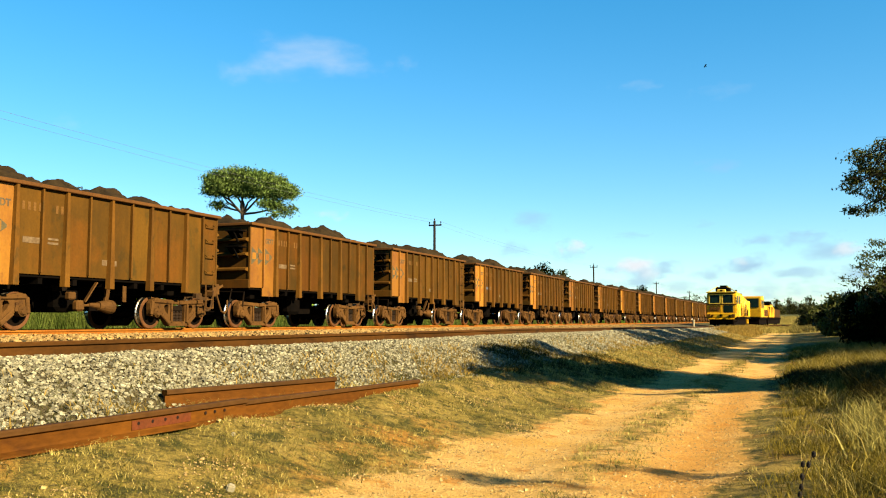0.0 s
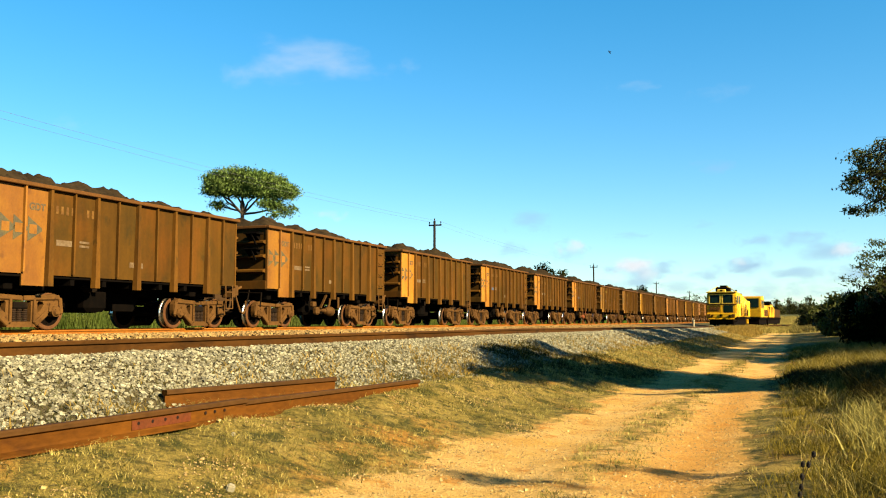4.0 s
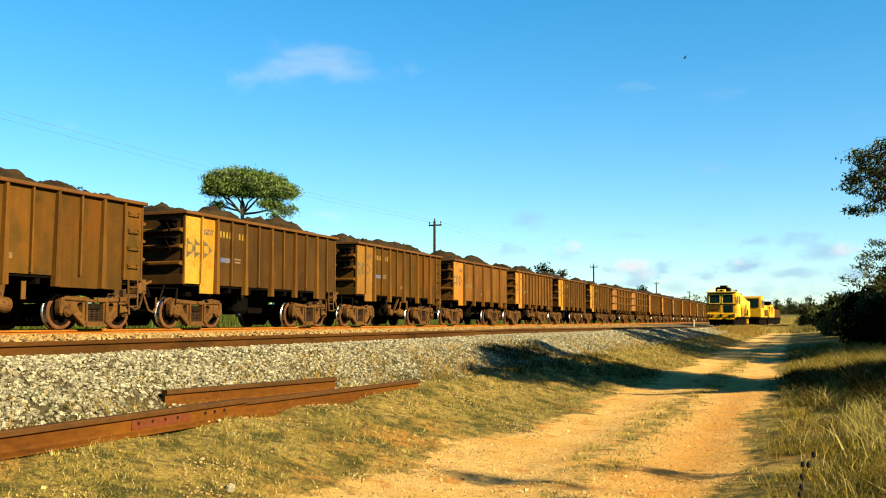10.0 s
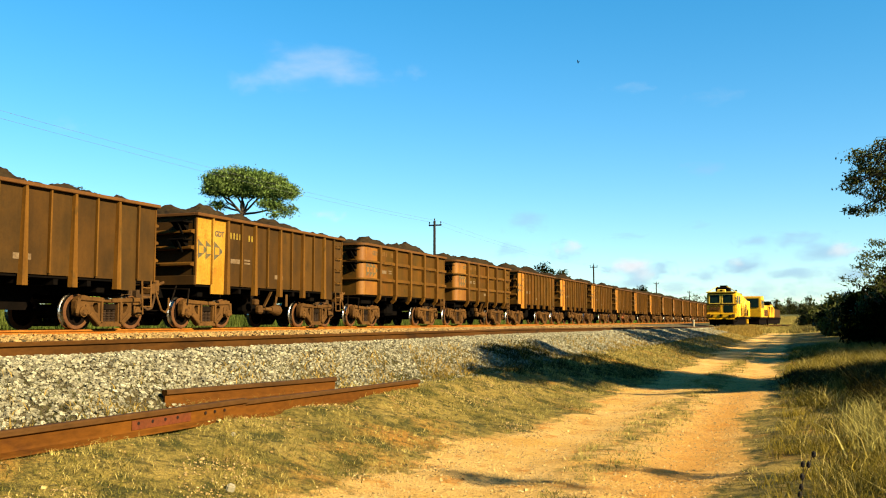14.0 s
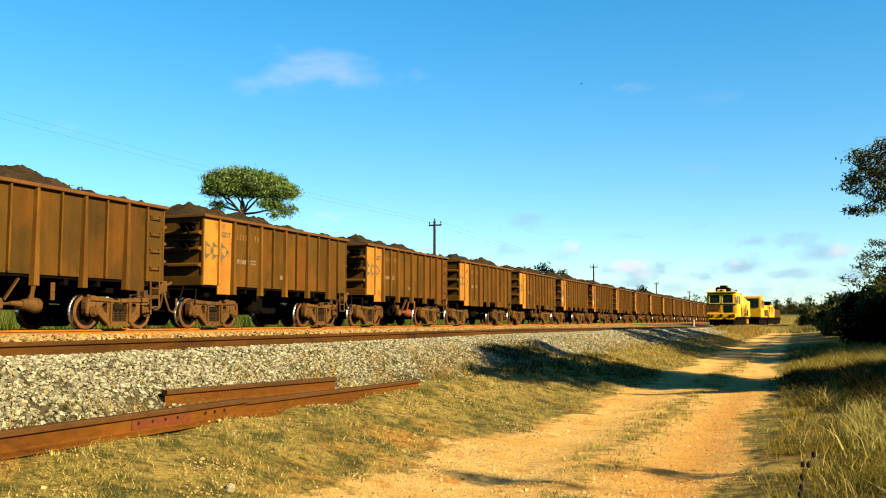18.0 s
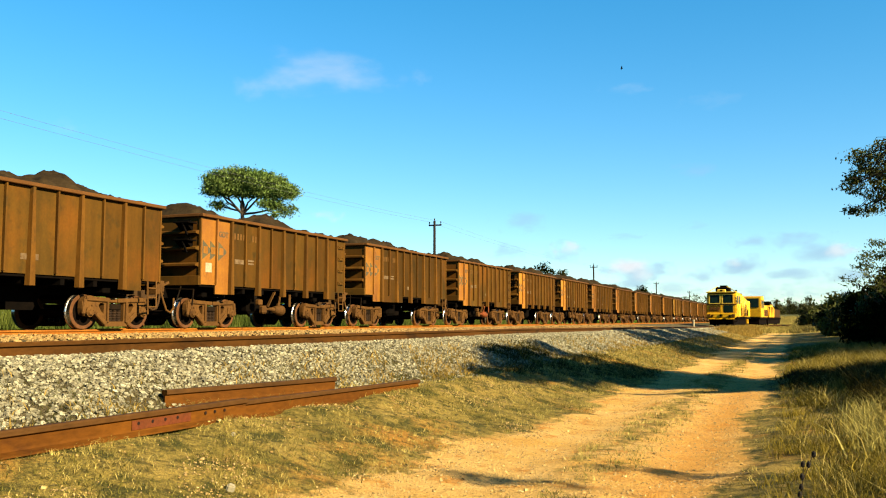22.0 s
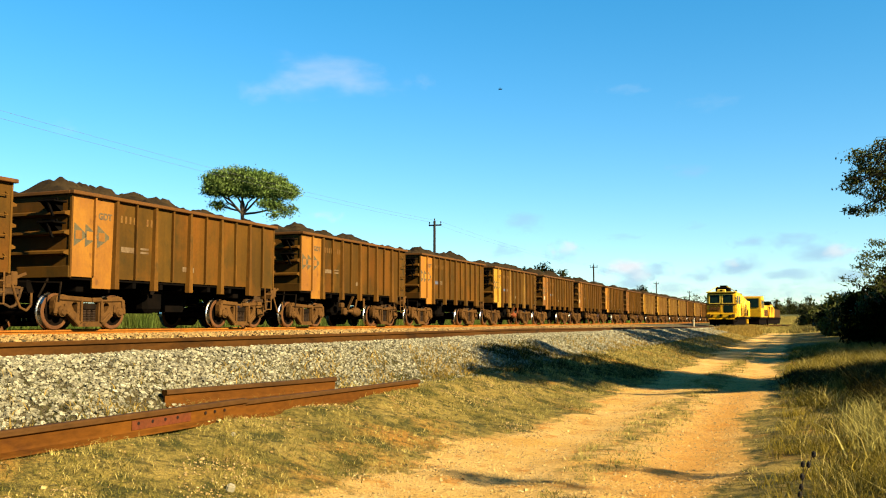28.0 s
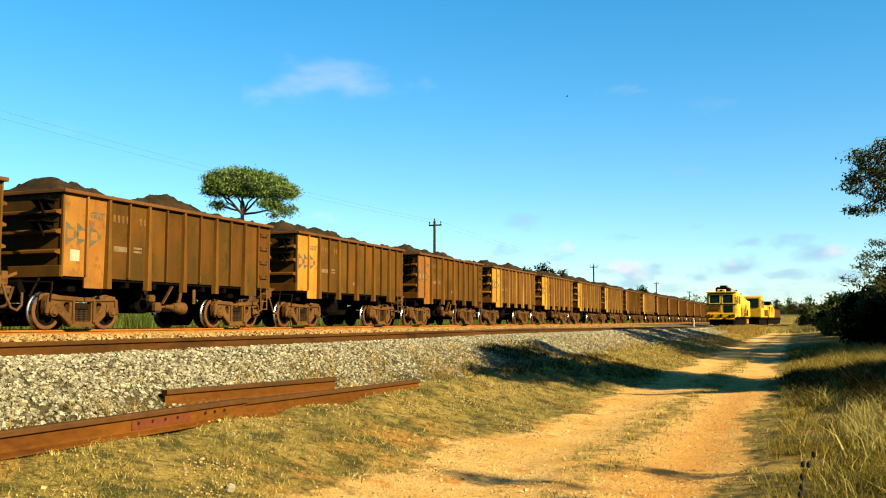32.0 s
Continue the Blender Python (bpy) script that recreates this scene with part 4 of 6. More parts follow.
def look_of(k):
    gear = k not in (14, 18, 27, 28, 31, 32)
    if k in (21, 22):
        return plain(DUST, RIB, YELLOW, "rusty brown ore wagon with side beams and stakes, heaped full", gear, "beamed")
    if k in (15, 19, 20):
        return plain(DUST_DARK, RIB, YELLOW_NEW, "dusty dark brown ore wagon with a bright yellow end panel", gear)
    if k in (13, 14, 16):
        return plain(DUST, RIB, YELLOW_DULL, "dusty brown ore wagon with a dull end panel", gear)
    if k in (17, 18):
        return plain(DUST_RED, RIB, YELLOW_MID, "rusty red-brown ore wagon heaped with iron ore", gear)
    if k in (45, 46):
        return plain(DUST_RED, RIB_YELLOW, YELLOW_NEW, "rusty red ore wagon with a bright yellow end panel", gear)
    if k == 40:
        return plain(DUST, RIB, YELLOW_NEW, "brown ore wagon with two pale yellow ribs and end panel", gear)
    if k in (47, 48, 50):
        return plain(DUST, RIB_YELLOW, YELLOW_NEW, "brown ore wagon with pale yellow ribs and end panel", gear)
    if k in (29, 30, 41, 42):
        return plain(DUST, RIB, YELLOW, "dusty brown ore wagon with a square pale label", gear, square=True)
    if k in (5, 6, 9, 10, 11, 12, 23, 24, 25, 26, 27, 28, 33, 34, 39, 43):
        return plain(DUST, RIB, YELLOW_MID, "dusty brown ore wagon with an orange-yellow end panel", gear)
    return plain(DUST, RIB, YELLOW, "dusty rust-brown ore wagon heaped with dark iron ore", gear)


FIRST, LAST = 1, 62
WAGONS = {k: ore_wagon(k, look_of(k), k <= 49) for k in range(FIRST, LAST + 1)}
for source in (*BP.values(), *WP.values()):
    bpy.data.objects.remove(source)

# ---- ballast, grass ----
rs = np.random.RandomState(5)


def chip():
    bm = nb()
    bmesh.ops.create_cube(bm, size=1.3)
    bmesh.ops.triangulate(bm, faces=bm.faces)
    v = np.array([x.co[:] for x in bm.verts])
    f = np.array([[x.index for x in q.verts] for q in bm.faces])
    bm.free()
    return v, f


CHIP_V, CHIP_F = chip()


def turns(n):
    """n random turns as 3 x 3 matrices."""
    q = rs.normal(size=(n, 4))
    q /= np.linalg.norm(q, axis=1)[:, None]
    w, x, y, z = q.T
    return np.stack([1 - 2 * (y * y + z * z), 2 * (x * y - z * w), 2 * (x * z + y * w), 2 * (x * y + z * w), 1 - 2 * (x * x + z * z), 2 * (y * z - x * w),
                     2 * (x * z - y * w), 2 * (y * z + x * w), 1 - 2 * (x * x + y * y)], -1).reshape(n, 3, 3)


def stones(name, x, y, z, size, material, label, flat=0.75):
    n = len(x)
    shape = CHIP_V[None] * (1 + rs.uniform(-0.3, 0.3, (n, 8, 3))) * np.stack([rs.uniform(0.7, 1.25, n), rs.uniform(0.6, 1.0, n), rs.uniform(0.5, 0.9, n)], -1)[:, None]
    v = np.einsum("nij,nkj->nki", turns(n), shape) * size[:, None, None] * np.array([1, 1, flat])
    v += np.stack([x, y, z], -1)[:, None]
    f = (CHIP_F[None] + (np.arange(n) * 8)[:, None, None]).reshape(-1, 3)
    return tagged(solid(name, v.reshape(-1, 3), f, material), label, "gravel", kind="stuff")


def spread(n, x0, x1, y0, y1, near=1.0):
    """Random places, denser towards y0 when near > 1."""
    return rs.uniform(x0, x1, n), y0 + (y1 - y0) * rs.uniform(0, 1, n) ** near


def thin(x, y, keep):
    k = rs.uniform(0, 1, len(x)) < keep
    return x[k], y[k]


x, y = spread(62000, -6.62, -4.72, -1.0, 34, 1.35)
low = rs.uniform(0, 1, len(x)) < np.clip((-4.75 - x) / 0.7, 0.22, 1)
x, y = x[low], y[low]
clear = ~((y > 6.3) & (y < 9.3) & (x > -5.50 + 0.1875 * (y - 6.7)) & (x < -5.0 + 0.1875 * (y - 6.7)) & (rs.uniform(0, 1, len(x)) < 0.5))
x, y = x[clear], y[clear]
s = rs.uniform(0.011, 0.033, len(x)) * np.clip(0.85 + y * 0.014, 1, 1.4)
stones("ballast_slope", x, y, height(x, y) + s * 0.25, s, STONE, "pale grey crushed stone ballast on the bank")
y = np.arange(-0.5, 40, 0.33) + rs.uniform(-0.14, 0.14, 123)
x = -6.44 + rs.uniform(-0.02, 0.05, len(y))
s = rs.uniform(0.016, 0.028, len(x))
stones("foot_stones", x, y, height(x, y) + s * 0.8, s, STONE, "pale stones lying against the foot of the siding rail")
x, y = spread(9000, -6.6, -4.8, 32, 95, 1.2)
s = rs.uniform(0.05, 0.09, len(x))
stones("ballast_far", x, y, height(x, y) + s * 0.2, s, STONE, "pale crushed stone ballast along the siding")
x, y = spread(11000, -15.3, -9.4, 3, 70, 1.5)
s = rs.uniform(0.03, 0.055, len(x))
stones("ballast_main", x, y, height(x, y) + s * 0.3, s, STONE_DUST, "dust-stained pale ballast between the tracks")
x, y = spread(19000, -4.6, -0.4, 2.5, 22, 1.6)
x, y = thin(x, y, 0.06 + 0.94 * dirt(x, y))
s = rs.uniform(0.004, 0.011, len(x)) * np.where(rs.uniform(0, 1, len(x)) < 0.08, 1.7, 1)
stones("loose_gravel", x, y, height(x, y) + s * 0.3, s, STONE_SAND, "scattered small pale stones on sandy ground")


x, y = spread(11000, -4.75, -2.7, 2.6, 14, 1.5)
x, y = x[np.sin(x * 4.0 + 2.0 * np.sin(y * 1.3)) * np.sin(y * 2.1) > 0.4], y[np.sin(x * 4.0 + 2.0 * np.sin(y * 1.3)) * np.sin(y * 2.1) > 0.4]
s = rs.uniform(0.004, 0.011, len(x)) * np.where(rs.uniform(0, 1, len(x)) < 0.05, 1.9, 1)
stones("spilled_ballast", x, y, height(x, y) + s * 0.7, s, STONE_SAND, "pale ballast chips spilled in dry grass")


def blades(name, x, y, tall, wide, lean, material, label, sink=0.01):
    """Grass: bent tapering blades, each of three triangles."""
    n = len(x)
    z = height(x, y) - sink
    a, b = rs.uniform(0, 2 * np.pi, n), rs.uniform(0, 2 * np.pi, n)
    side = np.stack([np.cos(a), np.sin(a), np.zeros(n)], -1) * wide[:, None]
    way = np.stack([np.cos(b), np.sin(b), np.zeros(n)], -1) * (lean * tall)[:, None]
    base = np.stack([x, y, z], -1)
    up = np.array([0, 0, 1.0])
    mid = base + way * 0.3 + up * (tall * 0.6)[:, None]
    tip = base + way + up * tall[:, None]
    v = np.stack([base - side, base + side, mid + side * 0.6, mid - side * 0.6, tip], 1).reshape(-1, 3)
    o = (np.arange(n) * 5)[:, None, None]
    f = (np.array([[0, 1, 2], [0, 2, 3], [3, 2, 4]])[None] + o).reshape(-1, 3)
    return tagged(solid(name, v, f, material), label, "grass", kind="stuff")


def patch(x, y, f=1.0):
    """Patchy cover between 0 and 1."""
    return np.clip(0.5 + 0.5 * np.sin(x * 2.3 * f + 1.3 * np.sin(y * 1.1 * f)) * np.sin(y * 1.7 * f + x * 0.7) + 0.35 * np.sin(x * 5.1 + y * 3.7), 0, 1)


def clumps(n, per, x0, x1, y0, y1, near, radius):
    cx, cy = spread(n, x0, x1, y0, y1, near)
    x = np.repeat(cx, per) + rs.normal(0, radius, n * per)
    y = np.repeat(cy, per) + rs.normal(0, radius, n * per)
    return x, y


x, y = spread(110000, -5.0, -0.3, 2.5, 40, 1.7)
x, y = thin(x, y, (1 - dirt(x, y)) ** 2 * (0.06 + 0.94 * patch(x, y) ** 2))
n = len(x)
blades("dry_turf", x, y, rs.uniform(0.010, 0.042, n) * (1 + y * 0.02), rs.uniform(0.0015, 0.004, n) * (1 + y * 0.06), rs.uniform(0.4, 1.5, n), GRASS_TURF, "short dry straw-coloured grass")
x, y = clumps(5200, 12, -5.0, -2.7, 2.6, 30, 1.7, 0.03)
x, y = thin(x, y, (1 - dirt(x, y)) * (0.2 + 0.8 * patch(x, y, 0.8)))
n = len(x)
blades("straw_tufts", x, y, rs.uniform(0.014, 0.052, n) * (1 + y * 0.02), rs.uniform(0.0012, 0.0025, n) * (1 + y * 0.06), rs.uniform(0.4, 1.4, n), GRASS_TURF, "small tufts of pale dry grass")
x, y = clumps(210, 30, -2.0, -1.35, 4.5, 32, 1.5, 0.06)
n = len(x)
blades("track_tufts", x, y, rs.uniform(0.015, 0.06, n) * (1 + y * 0.015), rs.uniform(0.0015, 0.0035, n) * (1 + y * 0.06), rs.uniform(0.4, 1.4, n), GRASS_TURF, "tufts of dry grass between the wheel ruts")
x, y = spread(26000, -5.0, -2.6, 2.5, 40, 1.6)
x, y = thin(x, y, patch(y, x, 0.6) ** 2 * (1 - dirt(x, y)))
n = len(x)
blades("green_turf", x, y, rs.uniform(0.012, 0.055, n) * (1 + y * 0.015), rs.uniform(0.0015, 0.004, n) * (1 + y * 0.06), rs.uniform(0.3, 1.0, n), GRASS_MIX, "short yellow-green grass")
x, y = spread(26000, -6.05, -4.8, 2.0, 40, 1.2)
x, y = thin(x, y, patch(x, y, 0.5) ** 2 * np.clip((x + 6.4) / 1.3, 0.08, 1))
n = len(x)
blades("ballast_weeds", x, y, rs.uniform(0.03, 0.13, n), rs.uniform(0.003, 0.006, n) * (1 + y * 0.05), rs.uniform(0.4, 1.3, n), GRASS_DRY, "thin dry weeds growing through ballast")
x, y = spread(52000, -6.3, -4.72, 0.5, 26, 1.2)
x, y = thin(x, y, (0.15 + 0.85 * patch(y, x, 0.7)) * np.clip((x + 6.5) / 1.0, 0.1, 1))
n = len(x)
blades("ballast_wisps", x, y, rs.uniform(0.02, 0.085, n), rs.uniform(0.001, 0.0028, n) * (1 + y * 0.06), rs.uniform(0.4, 1.5, n), GRASS_MIX, "wispy grey-green dead grass among the stones")
x = np.concatenate([rs.normal(u, 0.05, 45) for u in (-5.0, -4.93, -5.15)])
y = np.concatenate([rs.normal(u, 0.06, 45) for u in (5.45, 8.3, 6.35)])
n = len(x)
blades("green_weeds", x, y, rs.uniform(0.03, 0.12, n), rs.uniform(0.003, 0.006, n), rs.uniform(0.3, 1.2, n), LEAF, "small green weeds at the foot of the ballast")
x, y = clumps(75, 14, -5.02, -4.78, 6.5, 9.6, 1.0, 0.04)
n = len(x)
blades("rail_grass", x, y, rs.uniform(0.05, 0.20, n), rs.uniform(0.001, 0.0028, n), rs.uniform(0.3, 1.1, n), GRASS_TURF, "wispy dry grass between the loose rails")
x, y = spread(17000, -6.0, -3.2, 14, 92, 1.3)
x, y = thin(x, y, np.clip((y - 10) / 26, 0, 1) * (0.2 + 0.8 * patch(x, y, 0.4)))
n = len(x)
blades("bank_grass", x, y, rs.uniform(0.03, 0.16, n), rs.uniform(0.003, 0.006, n) * (1 + y * 0.03), rs.uniform(0.2, 0.8, n), GRASS_DRY, "yellow dry grass growing over the bank")


x, y = clumps(3500, 32, -0.3, 5.0, 3.0, 42, 1.5, 0.08)
x, y = thin(x, y, np.clip((x + 0.55) / 0.3, 0, 1) * (0.3 + 0.7 * patch(x * 1.4, y * 1.4)))
n = len(x)
tall = rs.uniform(0.06, 0.30, n) * np.clip((x + 1.0) / 1.9, 0.18, 1.1)
blades("tall_grass", x, y, tall, rs.uniform(0.0014, 0.0036, n) * (1 + y * 0.055), rs.uniform(0.3, 1.3, n), GRASS_VERGE, "tall dry yellow-green grass on the verge")
x, y = clumps(450, 30, -0.3, 5.0, 3.2, 40, 1.4, 0.10)
n = len(x)
tall = rs.uniform(0.12, 0.42, n) * np.clip((x + 1.0) / 1.8, 0.18, 1.1)
blades("straw_grass", x, y, tall, rs.uniform(0.0014, 0.003, n) * (1 + y * 0.05), rs.uniform(0.4, 1.6, n), GRASS_TURF, "tall straw-coloured grass stalks on the verge")
# dark weeds added where tree shade falls, to deepen it by colour
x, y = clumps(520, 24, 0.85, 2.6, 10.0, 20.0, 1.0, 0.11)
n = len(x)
blades("verge_undergrowth", x, y, rs.uniform(0.10, 0.42, n), rs.uniform(0.006, 0.013, n), rs.uniform(0.4, 1.3, n), LEAF_WEED, "dark leafy weeds that deepen the shade on the verge")
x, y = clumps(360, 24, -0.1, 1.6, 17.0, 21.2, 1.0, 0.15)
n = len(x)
blades("shaded_weeds", x, y, rs.uniform(0.05, 0.24, n), rs.uniform(0.006, 0.014, n), rs.uniform(0.4, 1.2, n), LEAF_WEED, "dark low weeds that deepen the shade band across the verge")
# dark weeds and turf inside the shadow band make it darker
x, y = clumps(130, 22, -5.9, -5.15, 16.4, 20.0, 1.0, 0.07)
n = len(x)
blades("bank_weeds", x, y, rs.uniform(0.03, 0.12, n), rs.uniform(0.004, 0.010, n), rs.uniform(0.4, 1.3, n), LEAF_WEED, "dark weeds that deepen the shade on the ballast bank")
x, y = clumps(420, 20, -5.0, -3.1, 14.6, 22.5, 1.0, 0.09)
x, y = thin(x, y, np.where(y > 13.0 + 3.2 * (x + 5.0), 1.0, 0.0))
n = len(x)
blades("dark_turf", x, y, rs.uniform(0.02, 0.09, n), rs.uniform(0.004, 0.009, n), rs.uniform(0.4, 1.3, n), LEAF_WEED, "low dark turf that deepens the tree shade below the bank")
x, y = clumps(46, 20, 0.2, 0.75, 4.2, 5.0, 1.0, 0.05)
n = len(x)
blades("near_weeds", x, y, rs.uniform(0.05, 0.17, n), rs.uniform(0.004, 0.009, n), rs.uniform(0.4, 1.2, n), LEAF_WEED, "dark broad-leaved weeds among pale grass")
x, y = clumps(80, 9, 0.5, 1.1, 8.2, 11.8, 1.0, 0.07)
n = len(x)
blades("pale_leaves", x, y, rs.uniform(0.14, 0.36, n), rs.uniform(0.005, 0.010, n), rs.uniform(0.3, 1.0, n), LEAF_PALE, "pale broad straw leaves standing in the verge grass")
x, y = clumps(4200, 28, -28.5, -24.6, -4, 95, 1.2, 0.2)
n = len(x)
blades("lineside_grass", x, y, rs.uniform(0.45, 1.5, n), rs.uniform(0.006, 0.014, n), rs.uniform(0.2, 0.7, n), GRASS_GREEN, "lush green grass beyond the main line")
x, y = clumps(600, 30, -5.6, -3.6, 70, 135, 1.0, 0.3)
n = len(x)
blades("siding_grass", x, y, rs.uniform(0.15, 0.5, n), rs.uniform(0.012, 0.025, n), rs.uniform(0.2, 0.7, n), GRASS_DRY, "tall yellow grass beside the parked machines")

x, y = clumps(900, 24, -4.2, 3.0, 95, 190, 1.0, 0.5)
n = len(x)
blades("far_grass", x, y, rs.uniform(0.15, 0.55, n), rs.uniform(0.02, 0.04, n), rs.uniform(0.2, 0.8, n), GRASS_TURF, "tall yellow grass at the far end of the track")

# ---- trees ----


def crown(name, blobs, count, leaf, material, parent, seed, sprays=14, loose=1.5):
    """Leaves in many small sprays that fill the blobs (x, y, z, rx, ry, rz) unevenly."""
    r = np.random.RandomState(seed)
    vol = np.array([b[3] * b[4] * b[5] for b in blobs]) ** 0.7
    pick = r.choice(len(blobs), size=max(count // sprays, 1), p=vol / vol.sum())
    B = np.array(blobs)[pick]
    d = r.normal(size=(len(pick), 3))
    d /= np.linalg.norm(d, axis=1)[:, None]
    c = B[:, :3] + d * B[:, 3:] * (r.uniform(0.25, 1.0, (len(pick), 1)) ** 0.45)
    p = np.repeat(c, sprays, 0) + r.normal(0, leaf * loose, (len(pick) * sprays, 3)) * np.array([1, 1, 0.7])
    n = len(p)
    a = r.normal(size=(n, 3))
    a /= np.linalg.norm(a, axis=1)[:, None]
    b = np.cross(a, r.normal(size=(n, 3)) + np.array([0, 0, 1.5]))
    b /= np.linalg.norm(b, axis=1)[:, None]
    s = leaf * r.uniform(0.6, 1.3, (n, 1))
    nrm = np.cross(a, b) * s * 0.15
    v = np.stack([p - a * s, p + b * s * 0.42 + nrm, p + a * s, p - b * s * 0.42 + nrm], 1).reshape(-1, 3)
    o = (np.arange(n) * 4)[:, None, None]
    f = (np.array([[0, 1, 2], [0, 2, 3]])[None] + o).reshape(-1, 3)
    return solid(name, v, f, material, parent)


def limb(bm, p, q, r0, r1, rng, bend=0.08):
    p, q = Vector(p), Vector(q)
    k = 4
    pts = [p.lerp(q, i / k) + Vector((rng.uniform(-1, 1), rng.uniform(-1, 1), rng.uniform(-0.3, 0.6))) * ((q - p).length * bend if 0 < i < k else 0) for i in range(k + 1)]
    for i in range(k):
        tube(bm, pts[i], pts[i + 1], r0 + (r1 - r0) * i / k, r0 + (r1 - r0) * (i + 1) / k, 7)
    return pts


def tree(name, base, fork, girth, blobs, count, leaf, material, label, seed, category="tree", twigs=3, every=1, sprays=14, loose=1.5, outer=(), outer_count=0, outer_leaf=0.03):
    rng = random.Random(seed)
    ob = thing(name, pose(0, 0, 0), label, category)
    bm = nb()
    limb(bm, base, fork, girth, girth * 0.75, rng, 0.03)
    part("trunk", bm, BARK, ob)
    for i, b in enumerate(blobs[::every]):
        bm = nb()
        c = Vector(b[:3])
        pts = limb(bm, fork, c, girth * 0.5, girth * 0.14, rng)
        for _ in range(twigs):
            e = c + Vector((rng.uniform(-0.9, 0.9) * b[3], rng.uniform(-0.9, 0.9) * b[4], rng.uniform(-0.5, 0.9) * b[5]))
            limb(bm, pts[rng.randint(2, 4)], e, girth * 0.15, girth * 0.04, rng, 0.1)
        part("limb", bm, BARK, ob)
    crown("crown", blobs, count, leaf, material, ob, seed, sprays, loose)
    if outer:
        for b in outer:
            bm = nb()
            c = Vector(b[:3])
            pts = limb(bm, Vector(blobs[0][:3]) + Vector((0.8, 0, -0.2)), c, 0.022, 0.008, rng, 0.06)
            for _ in range(9):
                e = c + Vector((rng.uniform(-1, 0.8) * b[3], rng.uniform(-0.9, 0.9) * b[4], rng.uniform(-1.2, 1.2) * b[5]))
                limb(bm, pts[rng.randint(2, 4)], e, 0.008, 0.003, rng, 0.12)
            part("limb", bm, BARK, ob)
        crown("outer_foliage", outer, outer_count, outer_leaf, LEAF_BROWN, ob, seed + 1, 7)
    return ob


def ground_z(x, y):
    return float(height(x, y))


# umbrella-crowned tree behind the train: a flat dome of leaf pads on a forked trunk, wisps hanging below
T = (-32.0, 47.6)
PADS = ((-0.45, 10.45, 0.8, 0.4), (-2.15, 10.2, 0.65, 0.4), (-1.2, 10.45, 0.8, 0.4), (0.2, 10.4, 0.9, 0.4), (1.4, 9.95, 0.9, 0.4), (2.45, 9.35, 0.55, 0.3), (-2.5, 9.6, 0.4, 0.35), (-1.35, 9.6, 0.9, 0.36), (0.2, 9.6, 1.0, 0.36), (1.4, 9.3, 0.8, 0.3),
        (-0.5, 10.0, 1.0, 0.45), (0.8, 9.95, 0.9, 0.45), (-1.9, 9.85, 0.7, 0.4), (2.0, 9.6, 0.6, 0.32), (-2.2, 9.45, 0.6, 0.2), (0.0, 9.4, 1.4, 0.2), (-2.45, 8.65, 0.5, 0.15), (1.5, 8.6, 0.6, 0.2), (2.1, 8.3, 0.45, 0.3), (1.7, 7.9, 0.35, 0.15))
tree("umbrella_tree", (T[0] - 0.3, T[1], 0.6), (T[0] - 0.5, T[1] - 0.2, 8.0), 0.16,
     [(T[0] + u * 0.93, T[1] + u * 0.37 + 0.5 * math.sin(7 * u), z, ru, 0.9 if ru > 0.5 else 0.4, rz) for u, z, ru, rz in PADS],
     38000, 0.085, LEAF_CROWN, "broad umbrella-crowned green tree behind the train", 11, twigs=4, every=2, sprays=34, loose=2.3)
tree("bushy_tree", (-31, 32, 0.6), (-31, 32, 4.5), 0.12, [(-31, 32, 6.1, 1.2, 1.2, 1.0), (-30.2, 31.2, 6.6, 0.7, 0.7, 0.7), (-31.6, 32.8, 6.6, 0.7, 0.7, 0.7)], 2600, 0.12, LEAF_DRY, "slender leafy tree behind the train", 12)
for i, (x, y, top, w, mt) in enumerate(((-50, 183, 13.6, 2.4, LEAF_SHADED), (-56, 178, 11.5, 1.6, LEAF_SHADED), (-47, 188, 12.0, 1.4, LEAF_DRY), (-42, 262, 11.5, 2.2, LEAF_SHADED), (-36, 330, 10.5, 5.5, LEAF_DRY), (-44, 150, 10.2, 0.8, LEAF_SHADED), (-38, 300, 9.0, 2.0, LEAF_SHADED))):
    tree("far_tree", (x, y, 0.5), (x, y, top * 0.55), 0.16, [(x - w * 0.5, y, top * 0.78, w * 0.7, w * 0.7, w * 0.5), (x + w * 0.5, y, top * 0.8, w * 0.7, w * 0.7, w * 0.5), (x, y, top - w * 0.5, w * 0.6, w * 0.6, w * 0.5)],
         900, 0.3, mt, "distant dark green tree on the plain", 20 + i)

